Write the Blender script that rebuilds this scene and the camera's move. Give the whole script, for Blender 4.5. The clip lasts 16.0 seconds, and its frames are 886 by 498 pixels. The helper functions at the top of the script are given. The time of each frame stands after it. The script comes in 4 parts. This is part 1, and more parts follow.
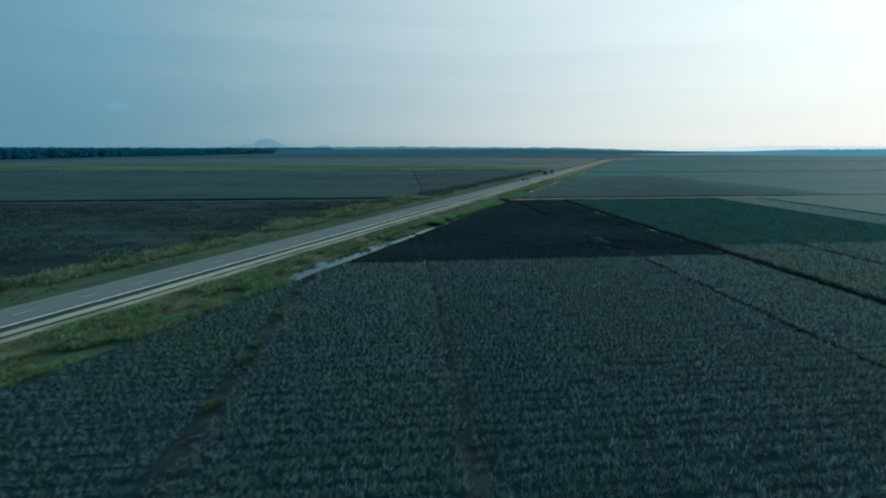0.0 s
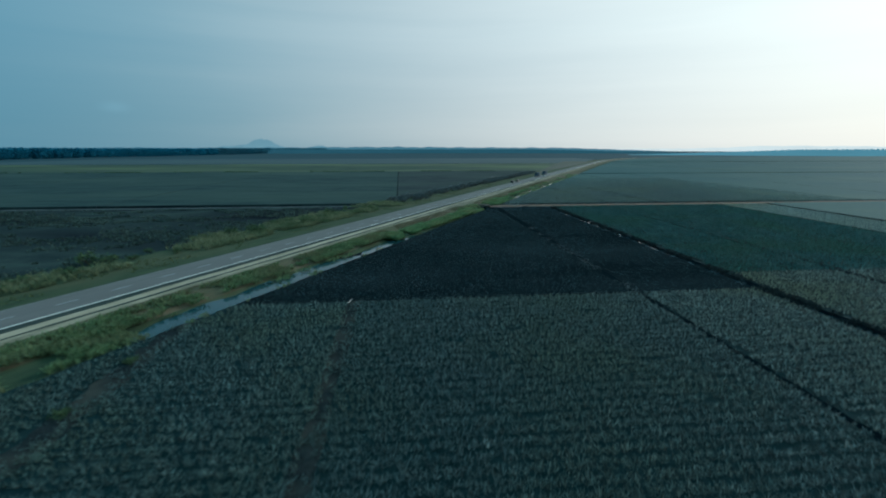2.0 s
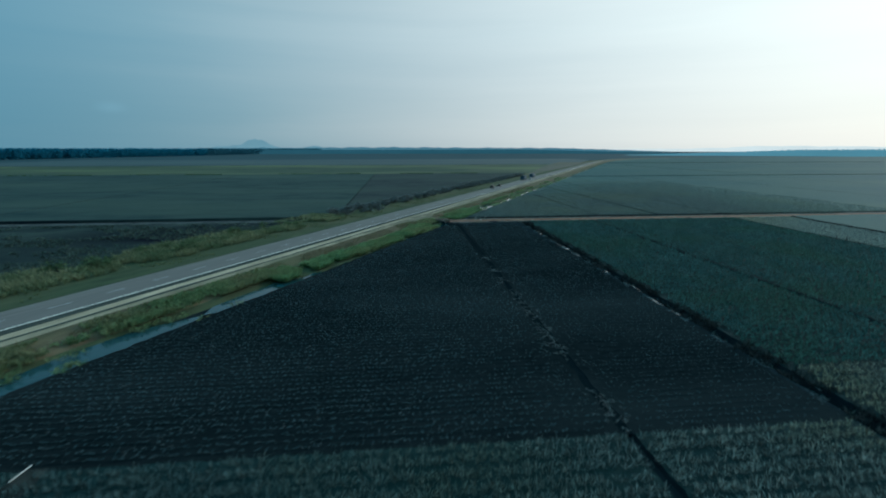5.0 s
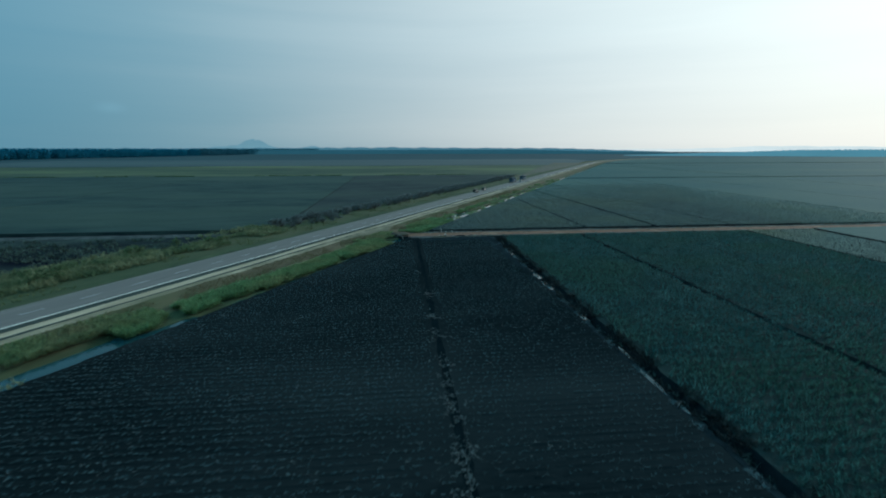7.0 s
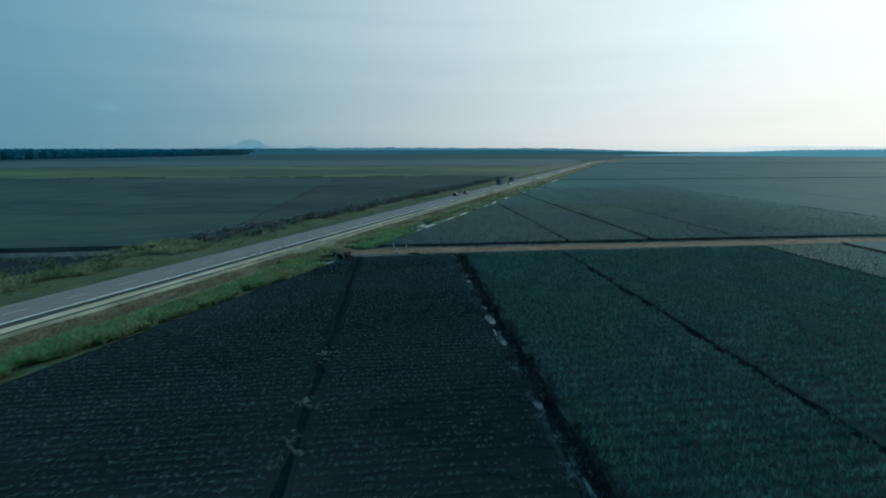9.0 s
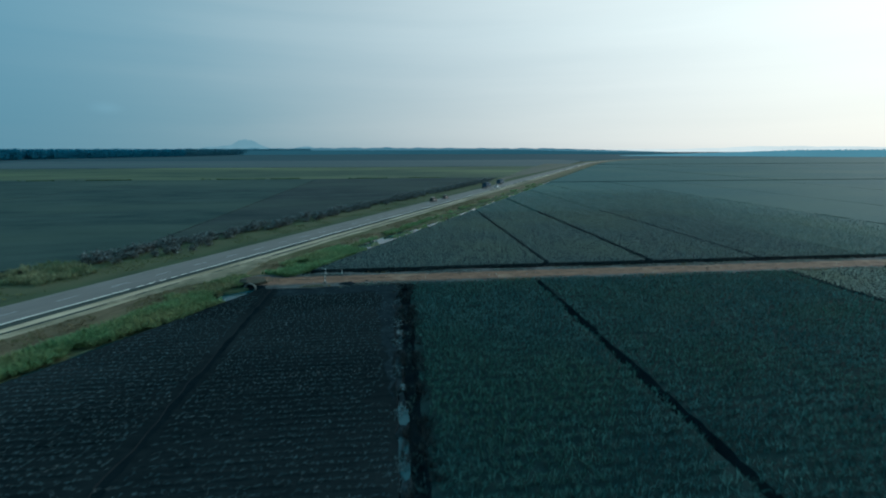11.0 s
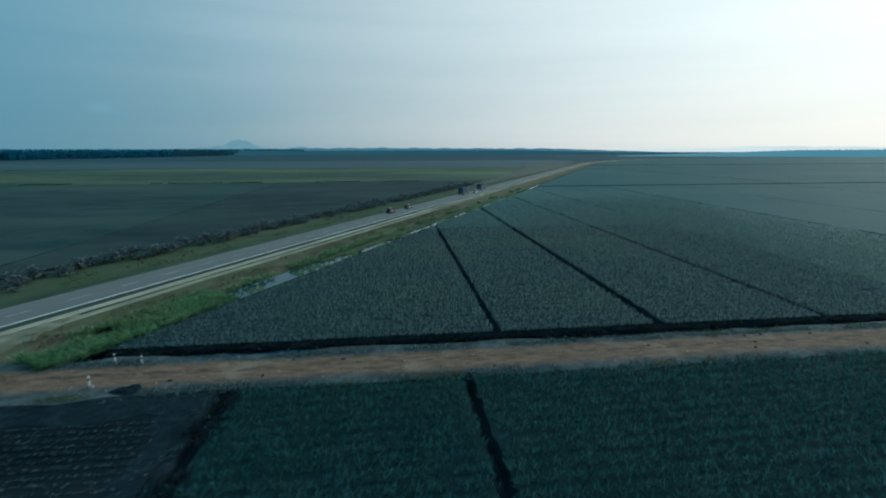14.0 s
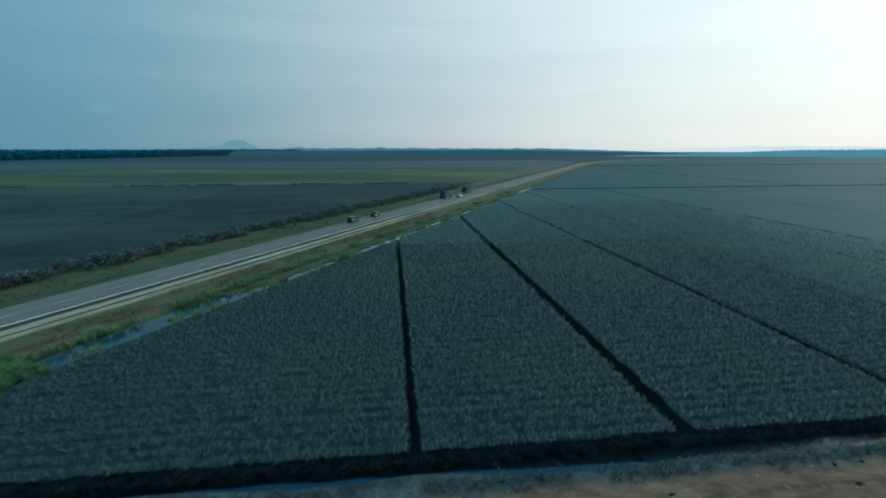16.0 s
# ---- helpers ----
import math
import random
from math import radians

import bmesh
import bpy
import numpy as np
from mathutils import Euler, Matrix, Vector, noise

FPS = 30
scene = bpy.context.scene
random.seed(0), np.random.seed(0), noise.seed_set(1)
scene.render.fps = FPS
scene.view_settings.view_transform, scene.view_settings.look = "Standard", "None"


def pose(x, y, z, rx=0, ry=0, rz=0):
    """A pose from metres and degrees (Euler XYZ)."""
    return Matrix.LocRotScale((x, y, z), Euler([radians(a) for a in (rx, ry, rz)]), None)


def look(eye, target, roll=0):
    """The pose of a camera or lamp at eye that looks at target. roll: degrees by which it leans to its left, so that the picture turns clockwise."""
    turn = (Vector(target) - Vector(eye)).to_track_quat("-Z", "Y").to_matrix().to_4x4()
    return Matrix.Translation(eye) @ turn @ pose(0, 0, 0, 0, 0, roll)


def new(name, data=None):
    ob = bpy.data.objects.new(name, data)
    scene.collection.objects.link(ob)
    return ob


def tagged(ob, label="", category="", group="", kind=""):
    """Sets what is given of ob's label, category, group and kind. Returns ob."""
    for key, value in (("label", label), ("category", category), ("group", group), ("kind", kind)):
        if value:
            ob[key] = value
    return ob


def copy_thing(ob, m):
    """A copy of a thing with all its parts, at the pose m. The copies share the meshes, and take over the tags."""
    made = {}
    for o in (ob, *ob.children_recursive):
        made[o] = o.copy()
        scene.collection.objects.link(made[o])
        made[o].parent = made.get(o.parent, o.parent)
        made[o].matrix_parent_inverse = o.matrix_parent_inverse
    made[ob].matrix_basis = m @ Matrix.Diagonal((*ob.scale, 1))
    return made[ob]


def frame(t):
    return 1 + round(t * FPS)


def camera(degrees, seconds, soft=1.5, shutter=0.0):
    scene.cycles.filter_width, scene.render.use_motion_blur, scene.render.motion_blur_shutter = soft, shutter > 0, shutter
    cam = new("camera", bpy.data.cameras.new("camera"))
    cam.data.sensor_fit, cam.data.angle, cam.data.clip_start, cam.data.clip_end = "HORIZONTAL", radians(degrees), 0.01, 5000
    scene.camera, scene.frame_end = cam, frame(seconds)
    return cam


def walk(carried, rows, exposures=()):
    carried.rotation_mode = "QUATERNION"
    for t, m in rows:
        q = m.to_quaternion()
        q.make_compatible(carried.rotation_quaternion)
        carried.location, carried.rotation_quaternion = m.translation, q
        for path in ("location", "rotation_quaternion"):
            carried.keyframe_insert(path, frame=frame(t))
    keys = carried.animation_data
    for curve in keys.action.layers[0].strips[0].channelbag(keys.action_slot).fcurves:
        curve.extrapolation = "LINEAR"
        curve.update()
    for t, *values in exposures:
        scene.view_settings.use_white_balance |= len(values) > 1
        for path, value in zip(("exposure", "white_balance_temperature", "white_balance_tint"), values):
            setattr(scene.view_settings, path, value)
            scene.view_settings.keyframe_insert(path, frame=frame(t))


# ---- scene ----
cam = camera(88.9, 16.0, soft=2.0, shutter=0.5)
# seconds, x, y, height, yaw, pitch, roll
ROWS = [
    (0.00, 0.000, 0.000, 21.000, -5.020, -12.504, 0.013),
    (1.00, 5.625, 10.830, 21.003, -5.196, -12.492, 0.021),
    (2.00, 11.316, 21.670, 21.017, -5.360, -12.481, 0.028),
    (3.00, 17.140, 32.527, 21.051, -5.500, -12.470, 0.036),
    (4.00, 23.162, 43.411, 21.115, -5.604, -12.459, 0.043),
    (5.25, 31.002, 57.004, 21.230, -5.674, -12.446, 0.052),
    (6.50, 38.976, 70.292, 21.282, -5.703, -12.434, 0.062),
    (8.00, 48.337, 85.409, 21.118, -5.736, -12.421, 0.073),
    (9.00, 54.307, 95.173, 20.992, -5.799, -12.412, 0.080),
    (10.25, 61.406, 107.477, 21.021, -5.957, -12.401, 0.090),
    (11.50, 68.235, 120.009, 21.164, -6.157, -12.392, 0.099),
    (12.50, 73.628, 130.239, 21.250, -6.301, -12.384, 0.106),
    (13.50, 79.043, 140.666, 21.237, -6.401, -12.377, 0.114),
    (14.50, 84.485, 151.244, 21.141, -6.463, -12.370, 0.121),
    (16.00, 92.676, 167.263, 20.914, -6.520, -12.361, 0.132),
]
walk(cam, [(t, pose(x, y, z, 90 + pitch, roll, yaw)) for t, x, y, z, yaw, pitch, roll in ROWS],
     exposures=((0.0, 0.0, 6000, 4), (16.0, 0.0, 6000, 4)))

# ---- light: hazy morning sky, veiled sun to the right of the way ahead ----
SUN_AZ, SUN_EL = radians(55), radians(21)          # clockwise from +y, above the horizon
VEIL_AZ, VEIL_EL = radians(64), radians(24)        # the middle of the bright veil of haze


def bearing(az, el):
    return Vector((math.sin(az) * math.cos(el), math.cos(az) * math.cos(el), math.sin(el)))


sun_dir = bearing(SUN_AZ, SUN_EL)
world = bpy.data.worlds.new("sky")
scene.world = world
world.use_nodes = True
wn, wl = world.node_tree.nodes, world.node_tree.links
wn.clear()
sky = wn.new("ShaderNodeTexSky")
sky.sky_type, sky.sun_disc = "NISHITA", False
sky.sun_elevation, sky.sun_rotation = SUN_EL, SUN_AZ
sky.air_density, sky.dust_density, sky.ozone_density = 1.0, 2.0, 2.0
wc = wn.new("ShaderNodeTexCoord")
# high haze: teal away from the sun, white towards it
wdot = wn.new("ShaderNodeVectorMath")
wdot.operation = "DOT_PRODUCT"
wdot.inputs[1].default_value = bearing(VEIL_AZ, VEIL_EL)
wl.new(wc.outputs["Generated"], wdot.inputs[0])
# thin streaks of cloud, stretched along the horizon
wm = wn.new("ShaderNodeMapping")
wm.inputs["Scale"].default_value = (0.9, 0.9, 13.0)
wl.new(wc.outputs["Generated"], wm.inputs["Vector"])
wnoise = wn.new("ShaderNodeTexNoise")
wnoise.inputs["Scale"].default_value, wnoise.inputs["Detail"].default_value = 1.2, 4
wl.new(wm.outputs[0], wnoise.inputs["Vector"])
wadd = wn.new("ShaderNodeMath")
wadd.operation = "MULTIPLY_ADD"
wadd.inputs[1].default_value = 0.22
wl.new(wnoise.outputs["Fac"], wadd.inputs[0])
wl.new(wdot.outputs["Value"], wadd.inputs[2])
wpos = wn.new("ShaderNodeMapRange")
wpos.inputs["From Min"].default_value, wpos.inputs["From Max"].default_value = -0.17, 1.13
wl.new(wadd.outputs[0], wpos.inputs["Value"])
wr = wn.new("ShaderNodeValToRGB")
wr.color_ramp.interpolation = "B_SPLINE"
for spot, color in ((0.02, (0.102, 0.27, 0.370)), (0.32, (0.236, 0.378, 0.440)), (0.55, (0.495, 0.555, 0.575)), (0.76, (0.735, 0.745, 0.73)), (0.97, (1.05, 1.005, 0.935))):
    el = wr.color_ramp.elements.new(spot)
    el.color = (*color, 1)
wr.color_ramp.elements.remove(wr.color_ramp.elements[0])
wr.color_ramp.elements.remove(wr.color_ramp.elements[-1])
wl.new(wpos.outputs[0], wr.inputs["Fac"])
wscale = wn.new("ShaderNodeVectorMath")
wscale.operation = "SCALE"
wscale.inputs["Scale"].default_value = 10.0
# greyer towards the horizon, tealer higher up
wsep, wlow, wtint, wmul = wn.new("ShaderNodeSeparateXYZ"), wn.new("ShaderNodeMapRange"), wn.new("ShaderNodeMix"), wn.new("ShaderNodeVectorMath")
wl.new(wc.outputs["Generated"], wsep.inputs[0])
wlow.inputs["From Min"].default_value, wlow.inputs["From Max"].default_value = 0.01, 0.22
wl.new(wsep.outputs["Z"], wlow.inputs["Value"])
wtint.data_type = "RGBA"
wtint.inputs["A"].default_value, wtint.inputs["B"].default_value = (0.935, 0.950, 0.955, 1), (0.945, 1.035, 1.065, 1)
wl.new(wlow.outputs[0], wtint.inputs["Factor"])
wmul.operation = "MULTIPLY"
wl.new(wr.outputs["Color"], wmul.inputs[0])
wl.new(wtint.outputs["Result"], wmul.inputs[1])
# one small puff of cloud low in the haze
wpuff, wstretch, wdist, wsoft, wbright = (wn.new("ShaderNodeVectorMath"), wn.new("ShaderNodeVectorMath"), wn.new("ShaderNodeVectorMath"), wn.new("ShaderNodeMapRange"), wn.new("ShaderNodeVectorMath"))
wpuff.operation, wstretch.operation, wdist.operation, wbright.operation = "SUBTRACT", "MULTIPLY", "LENGTH", "MULTIPLY"
wpuff.inputs[1].default_value = bearing(radians(-29.5), radians(4.1))
wstretch.inputs[1].default_value = (1, 1, 2.4)
wl.new(wc.outputs["Generated"], wpuff.inputs[0])
wl.new(wpuff.outputs[0], wstretch.inputs[0])
wl.new(wstretch.outputs[0], wdist.inputs[0])
wsoft.interpolation_type = "SMOOTHSTEP"
for key, value in (("From Min", 0.0), ("From Max", 0.034), ("To Min", 1.10), ("To Max", 1.0)):
    wsoft.inputs[key].default_value = value
wl.new(wdist.outputs["Value"], wsoft.inputs["Value"])
wl.new(wmul.outputs[0], wbright.inputs[0])
wl.new(wsoft.outputs[0], wbright.inputs[1])
wl.new(wbright.outputs[0], wscale.inputs[0])
haze = wn.new("ShaderNodeMix")
haze.data_type = "RGBA"
haze.inputs["Factor"].default_value = 0.95
wl.new(sky.outputs[0], haze.inputs["A"])
wl.new(wscale.outputs[0], haze.inputs["B"])
# deeper blue overhead
wup = wn.new("ShaderNodeMapRange")
wup.interpolation_type = "SMOOTHSTEP"
wup.inputs["From Min"].default_value, wup.inputs["From Max"].default_value, wup.inputs["To Max"].default_value = 0.26, 0.85, 0.8
wl.new(wsep.outputs["Z"], wup.inputs["Value"])
zenith = wn.new("ShaderNodeMix")
zenith.data_type = "RGBA"
zenith.inputs["B"].default_value = (1.9, 6.4, 8.2, 1)
wl.new(wup.outputs[0], zenith.inputs["Factor"])
wl.new(haze.outputs["Result"], zenith.inputs["A"])
bg = wn.new("ShaderNodeBackground")
bg.inputs["Strength"].default_value = 0.10
wl.new(zenith.outputs["Result"], bg.inputs["Color"])
wo = wn.new("ShaderNodeOutputWorld")
wl.new(bg.outputs[0], wo.inputs[0])

sun = new("sun", bpy.data.lights.new("sun", "SUN"))
sun.data.energy, sun.data.angle, sun.data.color = 1.6, radians(6), (1.0, 0.96, 0.90)
sun.matrix_world = look(sun_dir * 100, (0, 0, 0))


# ---- materials ----
def surface(name, low, high, scale=1.0, rough=0.9, bump=0.3, bump_scale=8.0, stain=None, stain_scale=0.05,
            stretch=(1, 1, 1), turn=0.0, spec=0.1, island=0.0, leaf=0.0, sheen_for_haze=0.0):
    """A weathered surface: two colours by fine noise, a third in large stains, fine relief."""
    m = bpy.data.materials.new(name)
    m.use_nodes = True
    n, l = m.node_tree.nodes, m.node_tree.links
    b = n["Principled BSDF"]
    b.inputs["Roughness"].default_value = rough
    b.inputs["Specular IOR Level"].default_value = spec
    # tinted sheen brightens far fields at grazing angles, in place of haze
    b.inputs["Sheen Weight"].default_value, b.inputs["Sheen Roughness"].default_value = sheen_for_haze, 0.35
    b.inputs["Sheen Tint"].default_value = (0.45, 0.85, 0.97, 1)
    if leaf:
        b.inputs["Specular Tint"].default_value = (0.42, 0.86, 1.0, 1)
    tc, mp = n.new("ShaderNodeTexCoord"), n.new("ShaderNodeMapping")
    mp.vector_type = "TEXTURE"
    mp.inputs["Scale"].default_value, mp.inputs["Rotation"].default_value = [1 / k for k in stretch], (0, 0, -turn)
    l.new(tc.outputs["Object"], mp.inputs["Vector"])
    fine = n.new("ShaderNodeTexNoise")
    fine.inputs["Scale"].default_value, fine.inputs["Detail"].default_value = scale, 6
    fine.inputs["Roughness"].default_value = 0.65
    l.new(mp.outputs[0], fine.inputs["Vector"])
    ramp = n.new("ShaderNodeValToRGB")
    ramp.color_ramp.elements[0].position, ramp.color_ramp.elements[1].position = 0.33, 0.68
    ramp.color_ramp.elements[0].color, ramp.color_ramp.elements[1].color = (*low, 1), (*high, 1)
    l.new(fine.outputs["Fac"], ramp.inputs["Fac"])
    out = ramp.outputs["Color"]
    if stain:
        big = n.new("ShaderNodeTexNoise")
        big.inputs["Scale"].default_value, big.inputs["Detail"].default_value = stain_scale, 5
        l.new(mp.outputs[0], big.inputs["Vector"])
        r2 = n.new("ShaderNodeValToRGB")
        r2.color_ramp.elements[0].position, r2.color_ramp.elements[1].position = 0.45, 0.68
        l.new(big.outputs["Fac"], r2.inputs["Fac"])
        mix = n.new("ShaderNodeMix")
        mix.data_type = "RGBA"
        mix.inputs["B"].default_value = (*stain, 1)
        l.new(r2.outputs["Color"], mix.inputs["Factor"])
        l.new(out, mix.inputs["A"])
        out = mix.outputs["Result"]
    if island:
        geo, hsv, mr = n.new("ShaderNodeNewGeometry"), n.new("ShaderNodeHueSaturation"), n.new("ShaderNodeMapRange")
        mr.inputs["To Min"].default_value, mr.inputs["To Max"].default_value = 1 - island, 1 + island
        l.new(geo.outputs["Random Per Island"], mr.inputs["Value"])
        l.new(mr.outputs[0], hsv.inputs["Value"])
        l.new(out, hsv.inputs["Color"])
        out = hsv.outputs["Color"]
    l.new(out, b.inputs["Base Color"])
    if leaf:
        thin, both = n.new("ShaderNodeBsdfTranslucent"), n.new("ShaderNodeMixShader")
        l.new(out, thin.inputs["Color"])
        both.inputs["Fac"].default_value = leaf
        l.new(b.outputs[0], both.inputs[1])
        l.new(thin.outputs[0], both.inputs[2])
        l.new(both.outputs[0], n["Material Output"].inputs["Surface"])
    if bump:
        rel, bp = n.new("ShaderNodeTexNoise"), n.new("ShaderNodeBump")
        rel.inputs["Scale"].default_value, rel.inputs["Detail"].default_value = bump_scale, 4
        l.new(mp.outputs[0], rel.inputs["Vector"])
        bp.inputs["Strength"].default_value, bp.inputs["Distance"].default_value = bump, 0.1
        l.new(rel.outputs["Fac"], bp.inputs["Height"])
        l.new(bp.outputs[0], b.inputs["Normal"])
    return m


def plain(name, color, rough=0.5, metal=0.0, spec=0.5):
    """A manufactured surface with a little dust on it."""
    m = surface(name, [c * 0.85 for c in color], [min(1, c * 1.08) for c in color], 6.0, rough, 0.0, spec=spec)
    m.node_tree.nodes["Principled BSDF"].inputs["Metallic"].default_value = metal
    return m


ROAD_TURN = radians(28.94)                          # the road's course, clockwise from +y
PEAT = surface("peat_with_litter", (0.006, 0.018, 0.020), (0.016, 0.038, 0.039), 1.2, 0.95, 0.8, 3.0, (0.012, 0.030, 0.030), 0.04, spec=0.04)
PEAT_PLANTED = surface("planted_peat", (0.0050, 0.0088, 0.0106), (0.0124, 0.0182, 0.0204), 1.5, 0.95, 0.9, 2.5, (0.0180, 0.0250, 0.0275), 0.05, (0.35, 1, 1), spec=0.0)
# far plain is coloured bluer to paint in the haze of distance
PLAIN_FAR = surface("far_plain_tinted_for_haze", (0.011, 0.034, 0.046), (0.026, 0.056, 0.068), 0.02, 0.85, 0.0, 1, (0.024, 0.050, 0.060), 0.003, (0.3, 1, 1), spec=0.03, sheen_for_haze=0.05)
FAR_CROP = surface("far_crop_canopy", (0.025, 0.054, 0.053), (0.049, 0.087, 0.080), 0.5, 0.8, 0.8, 1.2, (0.058, 0.088, 0.070), 0.015, (0.5, 1, 1), spec=0.011, sheen_for_haze=0.10)
FAR_CROP_DARK = surface("dull_crop_canopy", (0.009, 0.025, 0.025), (0.038, 0.058, 0.052), 0.10, 0.85, 0.6, 1.2, (0.046, 0.066, 0.052), 0.016, (0.4, 1, 1), spec=0.03, sheen_for_haze=0.03)
FAR_CROP_CHAR = surface("charcoal_crop_canopy", (0.011, 0.021, 0.023), (0.038, 0.049, 0.048), 0.10, 0.85, 0.6, 1.2, (0.043, 0.056, 0.048), 0.016, (0.4, 1, 1), spec=0.03, sheen_for_haze=0.02)
CROP_FLOOR_DARK = surface("dark_leaf_littered_peat", (0.013, 0.027, 0.031), (0.036, 0.058, 0.062), 0.8, 0.9, 0.8, 2.0, (0.028, 0.044, 0.046), 0.03, spec=0.02)
FAR_GREEN = surface("far_green_field", (0.020, 0.036, 0.028), (0.056, 0.078, 0.044), 0.05, 0.8, 0.3, 0.8, (0.105, 0.120, 0.056), 0.010, (0.4, 1, 1), spec=0.06, sheen_for_haze=0.02)
FAR_FALLOW = surface("far_fallow", (0.010, 0.024, 0.034), (0.030, 0.050, 0.060), 0.08, 0.8, 0.3, 0.8, (0.034, 0.056, 0.056), 0.008, (0.2, 1, 1), spec=0.15, sheen_for_haze=0.05)
SCRUB_SOIL = surface("scrub_soil", (0.014, 0.023, 0.026), (0.046, 0.064, 0.058), 0.16, 0.95, 0.8, 2.0, (0.005, 0.007, 0.013), 0.04, (0.45, 1, 1), spec=0.02)
ASPHALT = surface("asphalt", (0.128, 0.113, 0.108), (0.188, 0.167, 0.159), 1.5, 0.85, 0.1, 30, (0.150, 0.133, 0.128), 0.2, (1, 0.06, 1), ROAD_TURN)
PAINT = surface("road_paint", (0.84, 0.74, 0.65), (0.92, 0.82, 0.72), 2.0, 0.7, 0.0)
WORN_PAINT = surface("worn_road_paint", (0.30, 0.30, 0.29), (0.52, 0.51, 0.50), 2.0, 0.7, 0.0)
FADED_PAINT = surface("faded_road_paint", (0.16, 0.15, 0.145), (0.27, 0.255, 0.245), 1.2, 0.7, 0.0)
VERGE = surface("verge_grass", (0.060, 0.086, 0.036), (0.125, 0.150, 0.064), 0.9, 0.95, 0.6, 6, (0.115, 0.115, 0.055), 0.12, (1, 0.35, 1), ROAD_TURN)
VERGE_DULL = surface("dull_verge_grass", (0.026, 0.042, 0.024), (0.066, 0.086, 0.046), 0.5, 0.95, 0.6, 6, (0.074, 0.078, 0.044), 0.10, (1, 0.25, 1), ROAD_TURN)
DRAIN_BANK = surface("drain_bank", (0.007, 0.0135, 0.0175), (0.024, 0.036, 0.042), 0.9, 0.95, 1.0, 3, (0.010, 0.016, 0.020), 0.3, spec=0.0)
DRY_VERGE = surface("dry_verge", (0.066, 0.054, 0.034), (0.148, 0.112, 0.070), 0.5, 0.95, 0.6, 6, (0.084, 0.090, 0.044), 0.10, (1, 0.35, 1), ROAD_TURN)
SHOULDER = surface("shoulder_turf", (0.026, 0.036, 0.032), (0.052, 0.062, 0.054), 1.2, 0.95, 0.4, 8, (0.045, 0.05, 0.045), 0.2, (1, 0.15, 1), ROAD_TURN)
SAND = surface("sand_track", (0.27, 0.210, 0.145), (0.54, 0.430, 0.315), 0.6, 0.95, 0.3, 10, (0.20, 0.160, 0.108), 0.12, (1, 0.2, 1), ROAD_TURN)
SAND_WORN = surface("worn_sand_track", (0.15, 0.128, 0.088), (0.40, 0.325, 0.230), 0.6, 0.95, 0.3, 10, (0.11, 0.105, 0.066), 0.12, (1, 0.2, 1), ROAD_TURN)
DIRT_HEAP = surface("heaped_earth", (0.060, 0.046, 0.036), (0.120, 0.092, 0.070), 0.8, 0.95, 0.8, 4, (0.050, 0.054, 0.042), 0.4)
SAND_DULL = surface("trodden_sand", (0.12, 0.10, 0.072), (0.30, 0.25, 0.18), 0.5, 0.95, 0.4, 8, (0.10, 0.095, 0.06), 0.12)
BARE = surface("bare_earth", (0.075, 0.072, 0.060), (0.13, 0.12, 0.10), 0.2, 0.95, 0.3, 4, (0.07, 0.085, 0.055), 0.03)
BANK = surface("grey_bank", (0.030, 0.039, 0.042), (0.098, 0.108, 0.108), 0.9, 0.95, 1.0, 3, (0.024, 0.031, 0.034), 0.25)
TRACK = surface("field_track", (0.008, 0.012, 0.014), (0.030, 0.036, 0.037), 0.7, 0.95, 0.8, 4, (0.052, 0.052, 0.046), 0.22, spec=0.02)
PINE_GREY = surface("pineapple_leaf_grey", (0.053, 0.095, 0.100), (0.150, 0.203, 0.198), 0.5, 0.62, 0.0, stain=(0.098, 0.140, 0.116), stain_scale=0.05, spec=0.12, island=0.9, leaf=0.6)
# brighter copy of the grey leaf, adding light by colour to outer blocks
PINE_GREY_BRIGHT = surface("pineapple_leaf_grey_brightened", (0.069, 0.115, 0.117), (0.178, 0.236, 0.224), 0.5, 0.62, 0.0, stain=(0.132, 0.170, 0.122), stain_scale=0.05, spec=0.12, island=0.9, leaf=0.6)
PINE_PALE = surface("pale_pineapple_leaf", (0.135, 0.206, 0.206), (0.250, 0.332, 0.312), 0.5, 0.62, 0.0, stain=(0.200, 0.250, 0.200), stain_scale=0.03, spec=0.12, island=0.45, leaf=0.6)
PINE_TEAL = surface("pineapple_leaf_teal", (0.016, 0.072, 0.080), (0.052, 0.138, 0.134), 0.25, 0.62, 0.0, stain=(0.034, 0.104, 0.082), stain_scale=0.05, spec=0.1, island=0.9, leaf=0.6)
PINE_DUSK = surface("pineapple_leaf_dull", (0.074, 0.124, 0.130), (0.162, 0.221, 0.213), 0.6, 0.62, 0.0, stain=(0.140, 0.194, 0.164), stain_scale=0.03, spec=0.12, island=0.6, leaf=0.6)
SPROUT = surface("young_pineapple_leaf", (0.030, 0.068, 0.080), (0.104, 0.158, 0.170), 0.3, 0.7, 0.0, spec=0.05, island=0.6, leaf=0.3)
REED = surface("ditch_grass_blades", (0.095, 0.180, 0.082), (0.175, 0.290, 0.140), 0.3, 0.7, 0.0, stain=(0.195, 0.222, 0.108), stain_scale=0.10, island=0.4, leaf=0.45)
REED_OLIVE = surface("olive_ditch_grass", (0.100, 0.160, 0.076), (0.200, 0.268, 0.130), 0.3, 0.7, 0.0, stain=(0.190, 0.190, 0.105), stain_scale=0.12, island=0.4, leaf=0.45)
